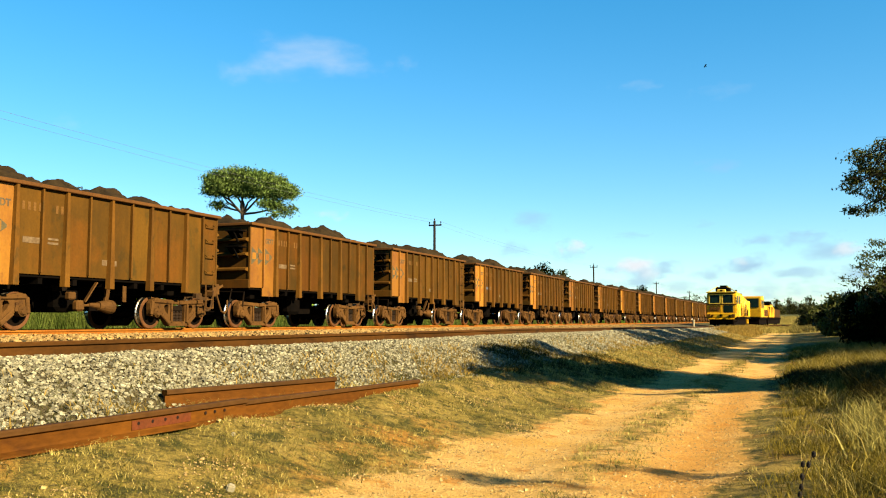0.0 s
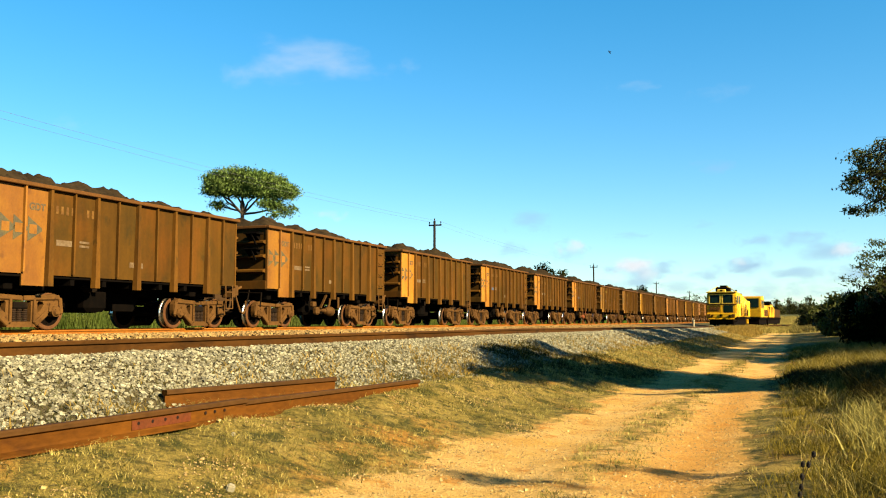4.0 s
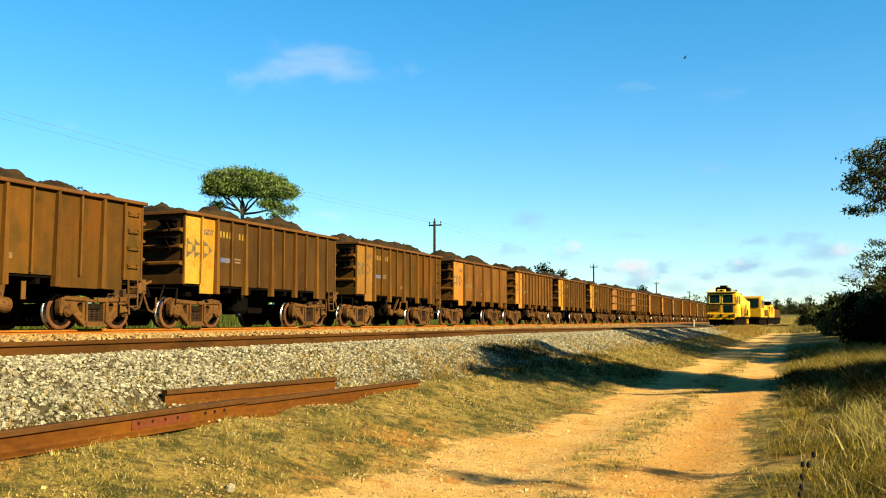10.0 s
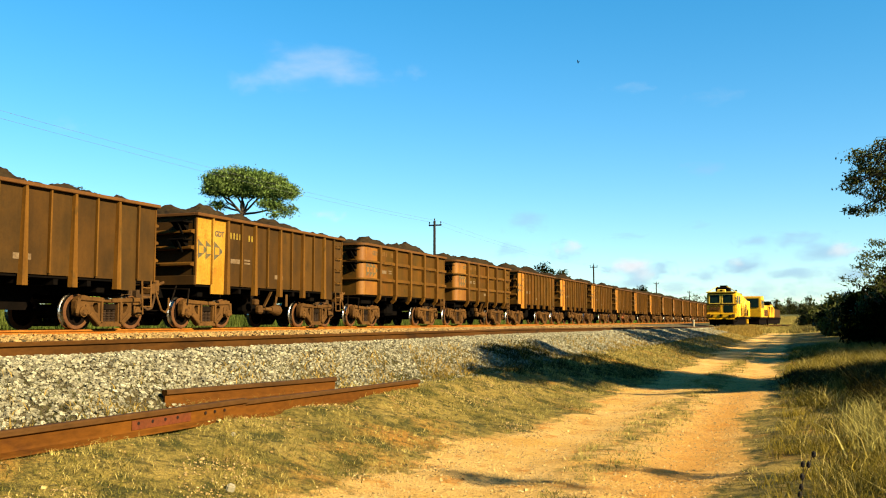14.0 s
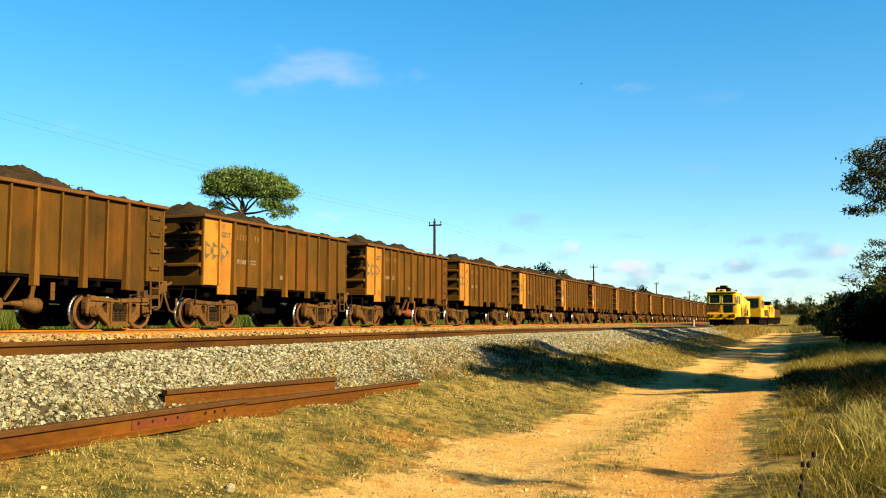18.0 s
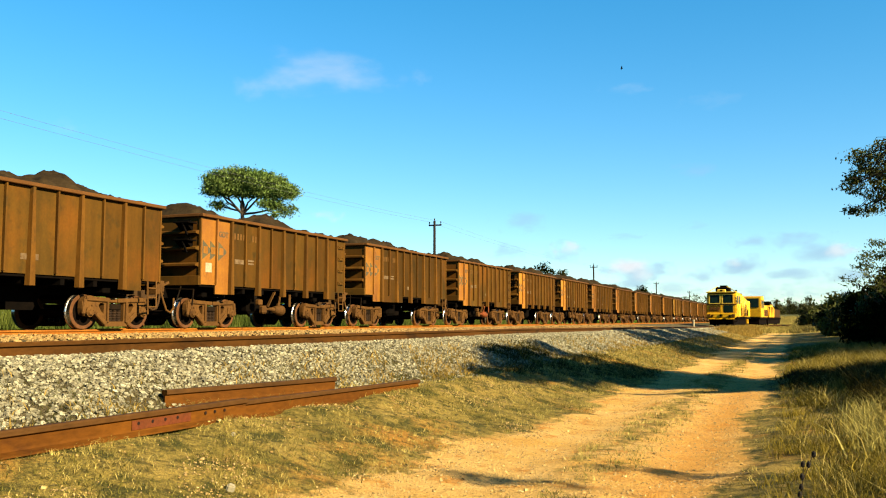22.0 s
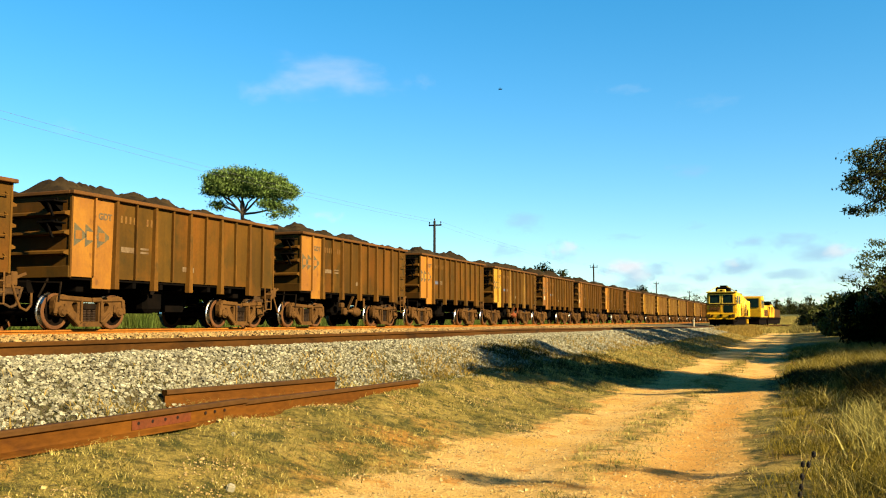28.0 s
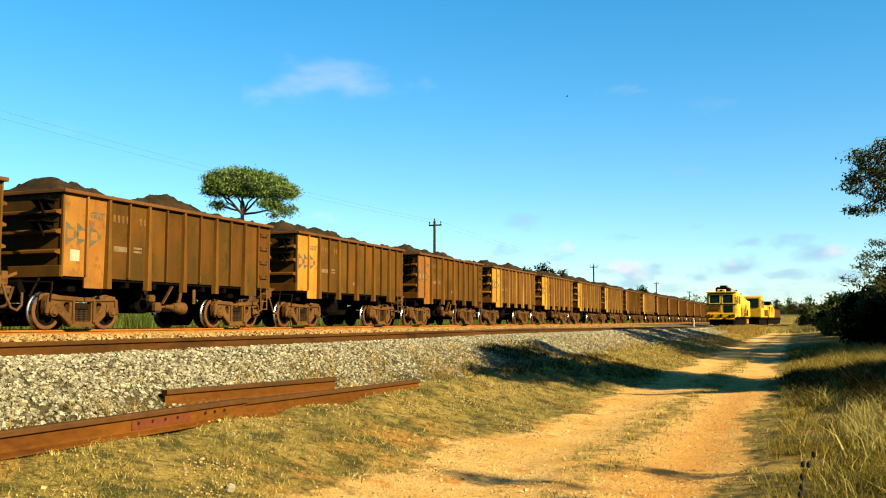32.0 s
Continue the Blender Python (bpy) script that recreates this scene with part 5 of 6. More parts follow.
# big tree over the verge
tree("verge_tree", (6.4, 16.6, 0.8), (5.8, 16.6, 2.6), 0.22,
     [(2.75, 15.3, 4.8, 0.8, 1.9, 0.3), (3.7, 15.0, 4.9, 1.0, 2.2, 0.4), (4.8, 14.9, 5.0, 1.0, 2.2, 0.5), (5.7, 18.2, 4.8, 1.0, 2.3, 0.5), (6.7, 18.0, 4.9, 1.0, 2.5, 0.5), (7.9, 17.0, 4.9, 1.1, 2.2, 0.5), (9.3, 16.2, 5.0, 1.2, 1.8, 0.6), (5.3, 16.8, 4.7, 1.0, 2.0, 0.5), (3.7, 12.2, 4.7, 0.7, 0.9, 0.25), (8.6, 16.0, 5.4, 1.3, 1.4, 0.7), (7.0, 16.0, 5.2, 1.3, 1.4, 0.6)],
     92000, 0.06, LEAF_DRY, "leafy olive-green tree leaning over the verge", 31, twigs=7,
     outer=[(1.2, 19.0, 4.45, 0.28, 0.5, 0.14), (1.55, 19.0, 4.3, 0.36, 0.5, 0.2), (1.32, 19.1, 4.08, 0.36, 0.5, 0.2), (1.8, 19.0, 4.0, 0.42, 0.5, 0.26), (1.05, 19.0, 3.9, 0.22, 0.4, 0.16), (1.7, 19.2, 4.66, 0.3, 0.4, 0.1), (1.3, 19.4, 3.45, 0.4, 0.5, 0.08), (1.55, 19.2, 3.7, 0.35, 0.4, 0.16), (1.8, 19.0, 3.6, 0.3, 0.4, 0.2)], outer_count=5600, outer_leaf=0.036)
tree("thin_tree", (7.6, 4.5, 0.4), (7.0, 4.7, 3.2), 0.045, [(5.8, 4.9, 4.2, 0.7, 0.12, 0.2), (7.4, 5.6, 4.6, 0.7, 0.12, 0.2), (6.4, 4.3, 4.0, 0.6, 0.1, 0.15)], 420, 0.06, LEAF_DRY, "sparse small tree behind the verge", 33, twigs=2)
tree("shade_tree", (8.6, 13.0, 0.5), (8.3, 13.0, 1.9), 0.12, [(7.1, 11.5, 3.0, 0.9, 0.9, 0.6), (6.9, 13.0, 3.0, 0.8, 1.0, 0.6), (8.0, 12.3, 3.4, 1.0, 0.9, 0.7), (6.8, 14.6, 3.1, 0.9, 1.0, 0.6), (7.4, 16.2, 3.2, 1.0, 1.0, 0.7), (9.2, 13.4, 4.0, 1.2, 1.1, 0.8)], 26000, 0.06, LEAF_DRY, "leafy olive-green tree behind the verge grass", 37, twigs=4)


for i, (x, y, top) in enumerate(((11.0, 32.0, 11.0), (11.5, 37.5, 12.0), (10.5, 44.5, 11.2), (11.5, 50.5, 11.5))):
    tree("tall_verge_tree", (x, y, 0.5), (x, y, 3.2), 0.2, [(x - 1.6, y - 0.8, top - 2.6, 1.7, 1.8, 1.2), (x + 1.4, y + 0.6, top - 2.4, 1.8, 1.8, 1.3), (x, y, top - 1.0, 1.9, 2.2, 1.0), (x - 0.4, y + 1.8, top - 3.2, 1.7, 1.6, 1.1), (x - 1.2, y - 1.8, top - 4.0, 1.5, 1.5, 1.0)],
         9000, 0.12, LEAF_SHADED, "tall dark green tree behind the verge bushes", 90 + i)


def hedge():
    rng = random.Random(8)
    spots = [(4.3, 42, 3.5, 1.6), (6.0, 40, 4.6, 2.2), (3.1, 47, 2.9, 1.3), (5.0, 50, 3.5, 1.8), (2.8, 55, 2.9, 1.2), (4.2, 60, 2.9, 1.6), (2.6, 66, 3.2, 1.2), (3.9, 72, 2.9, 1.8), (2.9, 80, 2.9, 1.5), (5.2, 84, 3.4, 2.2), (4.4, 98, 2.6, 2.0), (7.0, 105, 4.0, 2.8), (5.6, 125, 3.2, 2.6), (9.5, 130, 4.5, 3.2), (8.0, 160, 3.8, 3.4), (13, 170, 5.0, 4.0), (8.0, 45, 5.0, 2.4), (8.0, 56, 5.0, 2.4), (7.4, 68, 4.8, 2.6), (3.4, 34.5, 2.2, 1.0), (5.2, 33, 3.6, 1.5), (4.1, 38, 4.3, 1.1), (3.3, 30.5, 1.9, 0.9), (4.6, 28.5, 2.5, 1.2), (6.4, 27, 4.2, 1.8), (6.6, 30.5, 4.4, 1.8), (2.7, 37, 1.7, 0.8), (2.8, 120, 3.2, 1.3), (2.0, 140, 3.6, 1.5)]
    for i, (x, y, top, r) in enumerate(spots):
        z = ground_z(x, y)
        ob = thing("verge_bush", pose(0, 0, 0), "dense green verge bush, light and shade put into its leaf colour", "bush", "bushes along the verge")
        blobs = []
        for _ in range(6):
            h = rng.uniform(0.25, 0.95)
            blobs.append((x + rng.uniform(-0.6, 0.6) * r, y + rng.uniform(-0.7, 0.7) * r * 1.4, z + (top - z) * h * 0.85, r * rng.uniform(0.45, 0.75), r * rng.uniform(0.5, 0.9), (top - z) * 0.25))
        bm = nb()
        for b in blobs:
            limb(bm, (x, y, z - 0.1), b[:3], 0.06, 0.015, rng, 0.1)
        part("stems", bm, BARK, ob)
        big = 0.09 + y * 0.0011
        # most bushes get the near-black leaf, so their shade is in the colour
        crown("foliage", blobs, 7000 if y < 90 else 3000, big, LEAF_OLIVE_LIT if y in (66, 120) else LEAF_SHADED if i % 4 else LEAF_DRY, ob, 50 + i)


hedge()
# the shrub takes the sunlit copy of the olive leaf
tree("airy_shrub", (2.75, 30.0, 0.2), (2.7, 30.0, 1.4), 0.05, [(2.2, 30.0, 3.1, 0.5, 0.6, 0.3), (2.6, 30.3, 3.5, 0.6, 0.7, 0.35), (3.1, 29.8, 3.3, 0.7, 0.7, 0.5), (2.4, 29.6, 2.5, 0.6, 0.6, 0.4), (1.75, 30.2, 2.9, 0.25, 0.4, 0.2), (1.55, 30.0, 2.5, 0.3, 0.4, 0.15), (3.0, 30.2, 2.3, 0.9, 0.8, 0.6)], 3300, 0.05, LEAF_OLIVE_LIT, "airy olive shrub rising above the dark bushes", 41, category="bush", twigs=6)


def wood_line():
    """The far edge of the plain: woods and tall palms."""
    r = np.random.RandomState(3)
    blobs = [(x, 520 + r.uniform(-40, 40), (3.0 if x > -20 else 0.5) + h * 0.5, r.uniform(4, 9), 6, h * 0.55) for x, h in zip(np.linspace(-420, 160, 120), r.uniform(3, 6.5, 120))]
    ob = crown("far_woods", blobs, 42000, 1.0, LEAF_DRY, None, 3)
    tagged(ob, "dark distant woods along the horizon", "woods", kind="stuff")
    for i, x in enumerate((-11, -8, -6.5, -3, -1, 2.5, 5)):
        y, h = 400 + 8 * (i % 3), 5.6 + 1.4 * math.sin(i * 2.4)
        h += ground_z(x, y)
        tree("far_palm", (x, y, ground_z(x, y) - 0.3), (x, y, h), 0.22, [(x, y, h * 0.8, 1.1, 0.9, h * 0.2), (x + 0.5, y, h * 0.62, 1.3, 1.0, h * 0.18), (x - 0.4, y, h * 0.98, 0.7, 0.7, 0.9)], 420, 0.5, LEAF_DRY, "tall distant tree above the woods", 70 + i, twigs=1)


wood_line()


def lineside():
    """Shrubs beyond the main line, seen under the wagons."""
    r = np.random.RandomState(9)
    ys = np.concatenate([np.arange(-12, 90, 1.6), np.arange(90, 420, 4.0)])
    blobs = [(-30.0 - 0.02 * max(y - 60, 0) + r.uniform(-1.5, 1.5), y, 1.9, 1.3 + y * 0.006, 1.4 + y * 0.006, r.uniform(1.5, 2.2)) for y in ys]
    tagged(crown("lineside_shrubs", blobs, 50000, 0.27, LEAF, None, 9), "green shrubs beyond the main line", "shrubs", kind="stuff")


lineside()

# ---- pole line ----


def pole_line():
    first = None
    xs, ys, top = -28.5, [-58, 5.8, 69.8, 133.5, 198, 262, 326], 9.75
    for y in ys:
        if first:
            copy_thing(first, pose(xs, y, 0.72))
            continue
        first = thing("utility_pole", pose(xs, y, 0.72), "dark wooden utility pole with a short crossarm", "pole", "poles of the line")
        bm = nb()
        tube(bm, (0, 0, -0.3), (0, 0, top - 0.72), 0.15, 0.10, 12)
        part("post", bm, WOOD, first)
        bm = nb()
        box(bm, -0.58, 0.58, 0.10, 0.19, 8.62, 8.74, 0.01)
        part("crossarm", bm, WOOD, first)
        for x in (-0.52, 0.52, 0.0):
            bm = nb()
            z = 8.74 if x else 9.0
            tube(bm, (x, 0.14 if x else 0, z), (x, 0.14 if x else 0, z + 0.12), 0.02, seg=6)
            tube(bm, (x, 0.14 if x else 0, z + 0.10), (x, 0.14 if x else 0, z + 0.25), 0.06, 0.04, 8)
            part("insulator", bm, WOOD, first)
    for x, z in ((-0.52, 0.24), (0.52, 0.24)):
        for a, b in zip(ys, ys[1:]):
            bm = nb()
            n = 16
            sag = 0.55
            pts = [Vector((xs + x, a + (b - a) * i / n + 0.14, 0.72 + 8.74 + z - sag * 4 * (i / n) * (1 - i / n))) for i in range(n + 1)]
            rings = [[bm.verts.new(p + Vector((0.0055 * math.cos(k * 1.2566), 0, 0.0055 * math.sin(k * 1.2566)))) for k in range(5)] for p in pts]
            for ra, rb in zip(rings, rings[1:]):
                for k in range(5):
                    bm.faces.new((ra[k], ra[(k + 1) % 5], rb[(k + 1) % 5], rb[k]))
            tagged(part("overhead_wire", bm, WIRE), "thin overhead wire between utility poles", "wire", "overhead wires")


pole_line()

# ---- parked yellow track machines ----


def siding_x(y):
    u = min(max(y - 88.0, 0), 22.0)
    return SIDING_X + 0.0025 * u * u + 0.11 * max(y - 110.0, 0)


def siding_z(y):
    return SIDE_Z + float(siding_drop(y))


def rail_bogie(parent, y):
    bm = nb()
    box(bm, -1.05, 1.05, y - 1.3, y + 1.3, 0.45, 0.75, 0.03)
    bg = part("bogie_frame", bm, BLACK, parent)
    for u in (-0.9, 0.9):
        bm = nb()
        for s in (1, -1):
            tube(bm, (s * 0.77, y + u, 0.42), (s * 0.90, y + u, 0.42), 0.42, seg=20)
        tube(bm, (-0.9, y + u, 0.42), (0.9, y + u, 0.42), 0.08, seg=8)
        part("wheel_pair", bm, NEAR_BLACK, bg)
    return bg


def glazed(parent, name, x0, x1, y0, y1, z0, z1):
    bm = nb()
    box(bm, x0, x1, y0, y1, z0, z1, 0.004)
    return part(name, bm, GLASS, parent, "dark tinted window")


def tamper():
    y0, y1 = 95.7, 108.3
    a = math.degrees(math.atan2(siding_x(y1) - siding_x(y0), y1 - y0))
    ob = thing("track_machine", pose(siding_x(y0), y0, siding_z(y0), 0, 0, -a), "yellow railway track machine parked on the siding", "rail vehicle")
    bm = nb()
    prism(bm, [(-0.04, 0.95), (0.0, 1.9), (0.15, 3.15), (0.55, 3.5), (3.4, 3.5), (3.7, 3.3), (3.7, 0.95)][::-1], -1.45, 1.45)
    bmesh.ops.recalc_face_normals(bm, faces=bm.faces)
    bmesh.ops.bevel(bm, geom=list(bm.edges), offset=0.06, segments=2, affect="EDGES")
    part("cab", bm, MACHINE, ob)
    bm = nb()
    prism(bm, [(3.72, 1.0), (3.72, 3.42), (5.6, 3.36), (9.4, 2.86), (9.4, 1.0)][::-1], -1.4, 1.4)
    bmesh.ops.recalc_face_normals(bm, faces=bm.faces)
    bmesh.ops.bevel(bm, geom=list(bm.edges), offset=0.07, segments=2, affect="EDGES")
    part("engine_housing", bm, MACHINE, ob)
    # pale frames round the windscreen halves, a row of lamps below, hoses and plates hung from the front
    for x0, x1 in ((-1.19, -0.11), (0.09, 1.21)):
        bm = nb()
        for a, b in (((x0, -0.035, 2.33), (x1, -0.035, 2.33)), ((x0, 0.09, 3.24), (x1, 0.09, 3.24)), ((x0, -0.035, 2.33), (x0, 0.09, 3.24)), ((x1, -0.035, 2.33), (x1, 0.09, 3.24))):
            bar(bm, a, b, 0.07)
        part("window_surround", bm, MACHINE_PALE, ob, "pale window surround")
    # roof edge in paler paint: the sunlight on it is put into the colour
    bm = nb()
    box(bm, -1.48, 1.48, -0.10, 0.7, 3.44, 3.54, 0.02)
    part("roof_visor", bm, MACHINE_PALE, ob, "roof edge in pale paint for the sunlight on it")
    for x, z0, z1 in ((-1.1, 0.42, 0.84), (-0.55, 0.36, 0.84), (0.1, 0.30, 0.80), (0.62, 0.42, 0.84), (1.12, 0.34, 0.84)):
        bm = nb()
        bar(bm, (x, -0.16, z1), (x + 0.05, -0.12, z0), 0.13, 0.10, 0.02)
        part("hanging_hose", bm, NEAR_BLACK, ob)
    for x in (-1.2, 0.0, 1.2):
        bm = nb()
        box(bm, x - 0.14, x + 0.14, -0.34, -0.285, 0.98, 1.22, 0.015)
        part("front_plate", bm, RIM if x else BLACK, ob)
    for y, z0, z1, tone in ((4.1, 1.1, 1.9, RIM), (6.1, 1.05, 2.0, BLACK), (7.2, 1.1, 2.3, RIM), (8.6, 1.1, 1.8, BLACK)):
        bm = nb()
        box(bm, 1.405, 1.50, y, y + 0.7, z0, z1, 0.03)
        part("equipment_box", bm, tone, ob)
    for y in (1.0, 3.9, 5.9, 7.9):
        bm = nb()
        bar(bm, (1.53, y, 1.0), (1.53, y, 2.2), 0.04)
        part("side_grab_rail", bm, MACHINE_PALE, ob)
    bm = nb()
    box(bm, -1.36, 1.36, 9.42, 12.4, 1.0, 2.8, 0.06)
    part("rear_deck_housing", bm, MACHINE, ob)
    bm = nb()
    box(bm, -1.38, 1.38, -0.12, 12.5, 0.78, 0.95, 0.02)
    part("chassis", bm, BLACK, ob)
    # a plain near-black block fills the space between chassis and rails
    bm = nb()
    box(bm, -1.2, 1.2, -0.05, 12.3, 0.14, 0.78, 0.03)
    part("under_gear", bm, NEAR_BLACK, ob, "near-black block filling the space under the chassis")
    bm = nb()
    box(bm, -1.45, 1.45, -0.28, -0.02, 0.86, 1.34, 0.04)
    part("buffer_beam", bm, MACHINE, ob)
    for x in (-0.86, 0.86):
        bm = nb()
        tube(bm, (x, -0.27, 1.05), (x, -0.62, 1.05), 0.09, 0.09, 10)
        tube(bm, (x, -0.62, 1.05), (x, -0.68, 1.05), 0.11, 0.10, 14)
        part("buffer", bm, BLACK, ob)
    # windscreen halves lean with the cab front
    for x0, x1 in ((-1.1, -0.2), (0.18, 1.12)):
        bm = nb()
        prism(bm, [(-0.016, 2.36), (0.106, 3.2), (0.18, 3.2), (0.05, 2.36)], x0, x1)
        bmesh.ops.recalc_face_normals(bm, faces=bm.faces)
        part("windscreen", bm, GLASS, ob, "dark tinted windscreen")
    glazed(ob, "lower_window", 0.22, 1.14, -0.03, 0.05, 1.38, 2.12)
    for k in range(4):
        bm = nb()
        box(bm, -1.22, -0.14, -0.05, 0.02, 1.52 + k * 0.17, 1.58 + k * 0.17)
        part("grille_bar", bm, RIM, ob)
    for x in (-1.05, -0.68, -0.32):
        bm = nb()
        tube(bm, (x, -0.06, 1.78), (x, -0.09, 1.78), 0.17, 0.16, 12)
        part("headlight", bm, RIM, ob)
    bm = nb()
    box(bm, -0.42, 0.42, 0.18, 0.6, 3.42, 3.78, 0.05)
    part("lamp_box", bm, MACHINE_PALE, ob)
    bm = nb()
    tube(bm, (0, 0.18, 3.6), (0, 0.14, 3.6), 0.14, 0.13, 14)
    part("roof_headlight", bm, BLACK, ob)
    bm = nb()
    box(bm, -0.7, 0.7, 1.0, 2.4, 3.5, 4.05, 0.12)
    box(bm, -0.3, 0.45, 1.2, 2.0, 4.05, 4.22, 0.06)
    part("roof_unit", bm, BLACK, ob, "dark roof equipment")
    for s in (1, -1):
        bm = nb()
        bar(bm, (s * 0.45, 0.9, 4.1), (s * 1.35, 0.5, 3.56), 0.06)
        part("roof_stay", bm, MACHINE_PALE, ob)
    for k in range(3):
        bm = nb()
        box(bm, 1.40, 1.46, 4.2 + k * 1.7, 5.5 + k * 1.7, 1.4, 2.5, 0.02)
        part("side_door", bm, MACHINE_PALE if k == 1 else MACHINE, ob)
    glazed(ob, "side_window", 1.42, 1.462, 0.8, 1.7, 2.3, 3.1)
    glazed(ob, "side_window", 1.42, 1.462, 2.1, 3.2, 2.3, 3.1)
    for k in range(3):
        bm = nb()
        box(bm, 1.38, 1.47, 0.12, 0.22, 2.2 + k * 0.3, 2.38 + k * 0.3)
        part("warning_stripe", bm, WHITE, ob)
    for k in range(2):
        bm = nb()
        bar(bm, (1.25, 9.8 + k, 0.25), (1.25, 9.6 + k, 2.1), 0.22, 0.16)
        part("tamping_arm", bm, MACHINE, ob)
    bm = nb()
    box(bm, -1.47, 1.47, -0.04, 0.06, 2.18, 2.28, 0.01)
    part("waist_trim", bm, RIM, ob, "brown waist strip")
    bm = nb()
    box(bm, -0.10, 0.10, -0.03, 0.06, 1.36, 2.2, 0.01)
    part("centre_pillar", bm, MACHINE, ob)
    bm = nb()
    prism(bm, [(-0.10, 0.98), (-0.3, 0.72), (-0.24, 0.72), (0.0, 0.98)], -1.3, 1.3)
    bmesh.ops.recalc_face_normals(bm, faces=bm.faces)
    part("rail_guard", bm, MACHINE, ob, "yellow sloping rail guard")
    for x in (-1.5, 1.5):
        bm = nb()
        bar(bm, (x, 0.1, 1.1), (x, 0.1, 2.9), 0.035)
        bar(bm, (x * 0.965, 0.1, 2.9), (x, 0.1, 2.9), 0.035)
        part("handrail", bm, BLACK, ob)
        bm = nb()
        for z in (0.45, 0.78):
            box(bm, *sorted((x * 0.8, x * 1.0)), 0.3, 0.75, z, z + 0.04)
        bar(bm, (x * 0.98, 0.3, 0.4), (x * 0.98, 0.3, 1.0), 0.04)
        part("cab_step", bm, BLACK, ob)
    for k in range(4):
        bm = nb()
        box(bm, 1.402, 1.43, 4.0 + k * 1.1, 4.8 + k * 1.1, 2.45, 2.75)
        part("louvre", bm, MACHINE_PALE, ob, "pale yellow cooling louvre")
    bm = nb()
    tube(bm, (0.7, 6.0, 3.2), (0.7, 6.0, 3.9), 0.09, 0.09, 10)
    part("exhaust", bm, BLACK, ob)
    bm = nb()
    box(bm, -1.0, 1.0, 5.0, 8.6, 3.25, 3.55, 0.05)
    part("roof_cooler", bm, BLACK, ob, "dark roof cooler")
    rail_bogie(ob, 1.9)
    rail_bogie(ob, 10.4)

    y0 = 115.6
    a = math.degrees(math.atan2(siding_x(121.3) - siding_x(y0), 6.7))
    ob = thing("track_machine", pose(siding_x(y0), y0, siding_z(y0), 0, 0, -a), "second yellow track machine with a glazed cab on the siding", "rail vehicle")
    bm = nb()
    prism(bm, [(0.0, 1.0), (0.0, 2.0), (0.2, 3.5), (2.6, 3.65), (2.9, 3.2), (2.9, 1.0)][::-1], -1.45, 1.45)
    bmesh.ops.recalc_face_normals(bm, faces=bm.faces)
    bmesh.ops.bevel(bm, geom=list(bm.edges), offset=0.06, segments=2, affect="EDGES")
    part("cab", bm, MACHINE, ob)
    glazed(ob, "side_window", 1.42, 1.462, 0.5, 1.3, 2.1, 3.1)
    glazed(ob, "side_window", 1.42, 1.462, 1.5, 2.6, 2.1, 3.1)
    bm = nb()
    prism(bm, [(0.02, 2.2), (0.17, 3.3), (0.22, 3.3), (0.08, 2.2)], -1.2, 1.2)
    bmesh.ops.recalc_face_normals(bm, faces=bm.faces)
    for v in bm.verts:
        v.co.y -= 0.06
    part("windscreen", bm, GLASS, ob, "dark tinted windscreen")
    bm = nb()
    box(bm, -1.35, 1.35, 2.95, 6.9, 1.0, 2.5, 0.05)
    part("engine_housing", bm, MACHINE, ob)
    bm = nb()
    box(bm, -1.35, 1.35, -0.1, 7.0, 0.75, 1.0, 0.02)
    part("chassis", bm, BLACK, ob)
    bm = nb()
    bar(bm, (0.6, 3.2, 2.1), (0.6, 6.4, 3.1), 0.3, 0.3)
    part("jib", bm, RIM, ob)
    bm = nb()
    box(bm, -1.2, 1.2, 0.0, 6.8, 0.14, 0.75, 0.03)
    part("under_gear", bm, NEAR_BLACK, ob, "near-black block filling the space under the chassis")
    for k in range(3):
        bm = nb()
        box(bm, 1.36, 1.42, 3.1 + k * 1.25, 4.0 + k * 1.25, 1.15, 1.95)
        part("side_hatch", bm, RIM, ob)
    rail_bogie(ob, 1.6)
    rail_bogie(ob, 5.5)

    y0 = 122.4
    ob = thing("ballast_wagon", pose(siding_x(y0), y0, siding_z(y0), 0, 0, -6.3), "low yellow and brown works wagon on the siding", "rail vehicle")
    bm = nb()
    prism(bm, [(0.3, 1.0), (0.0, 2.2), (3.2, 2.7), (5.2, 2.2), (5.0, 1.0)][::-1], -1.4, 1.4)
    bmesh.ops.recalc_face_normals(bm, faces=bm.faces)
    bmesh.ops.bevel(bm, geom=list(bm.edges), offset=0.05, segments=1, affect="EDGES")
    part("hopper", bm, MACHINE, ob)
    bm = nb()
    box(bm, -1.25, 1.25, 0.1, 11.4, 0.16, 0.75, 0.03)
    part("under_gear", bm, NEAR_BLACK, ob, "near-black block filling the space under the chassis")
    for k in range(3):
        bm = nb()
        bar(bm, (1.3, 0.6 + k * 1.5, 1.0), (1.42, 0.4 + k * 1.5, 2.35), 0.14, 0.16)
        part("hopper_rib", bm, RIM, ob)
    bm = nb()
    box(bm, -1.2, 1.2, 2.4, 4.2, 2.5, 3.1, 0.08)
    part("load_cover", bm, BLACK, ob, "dark cover over the load")
    bm = nb()
    box(bm, -1.3, 1.3, 5.3, 11.5, 1.0, 2.1, 0.05)
    part("deck_load", bm, DUST_DARK, ob, "rusty brown deck load")
    bm = nb()
    box(bm, -1.35, 1.35, -0.1, 11.8, 0.75, 1.0, 0.02)
    part("chassis", bm, BLACK, ob)
    rail_bogie(ob, 1.8)
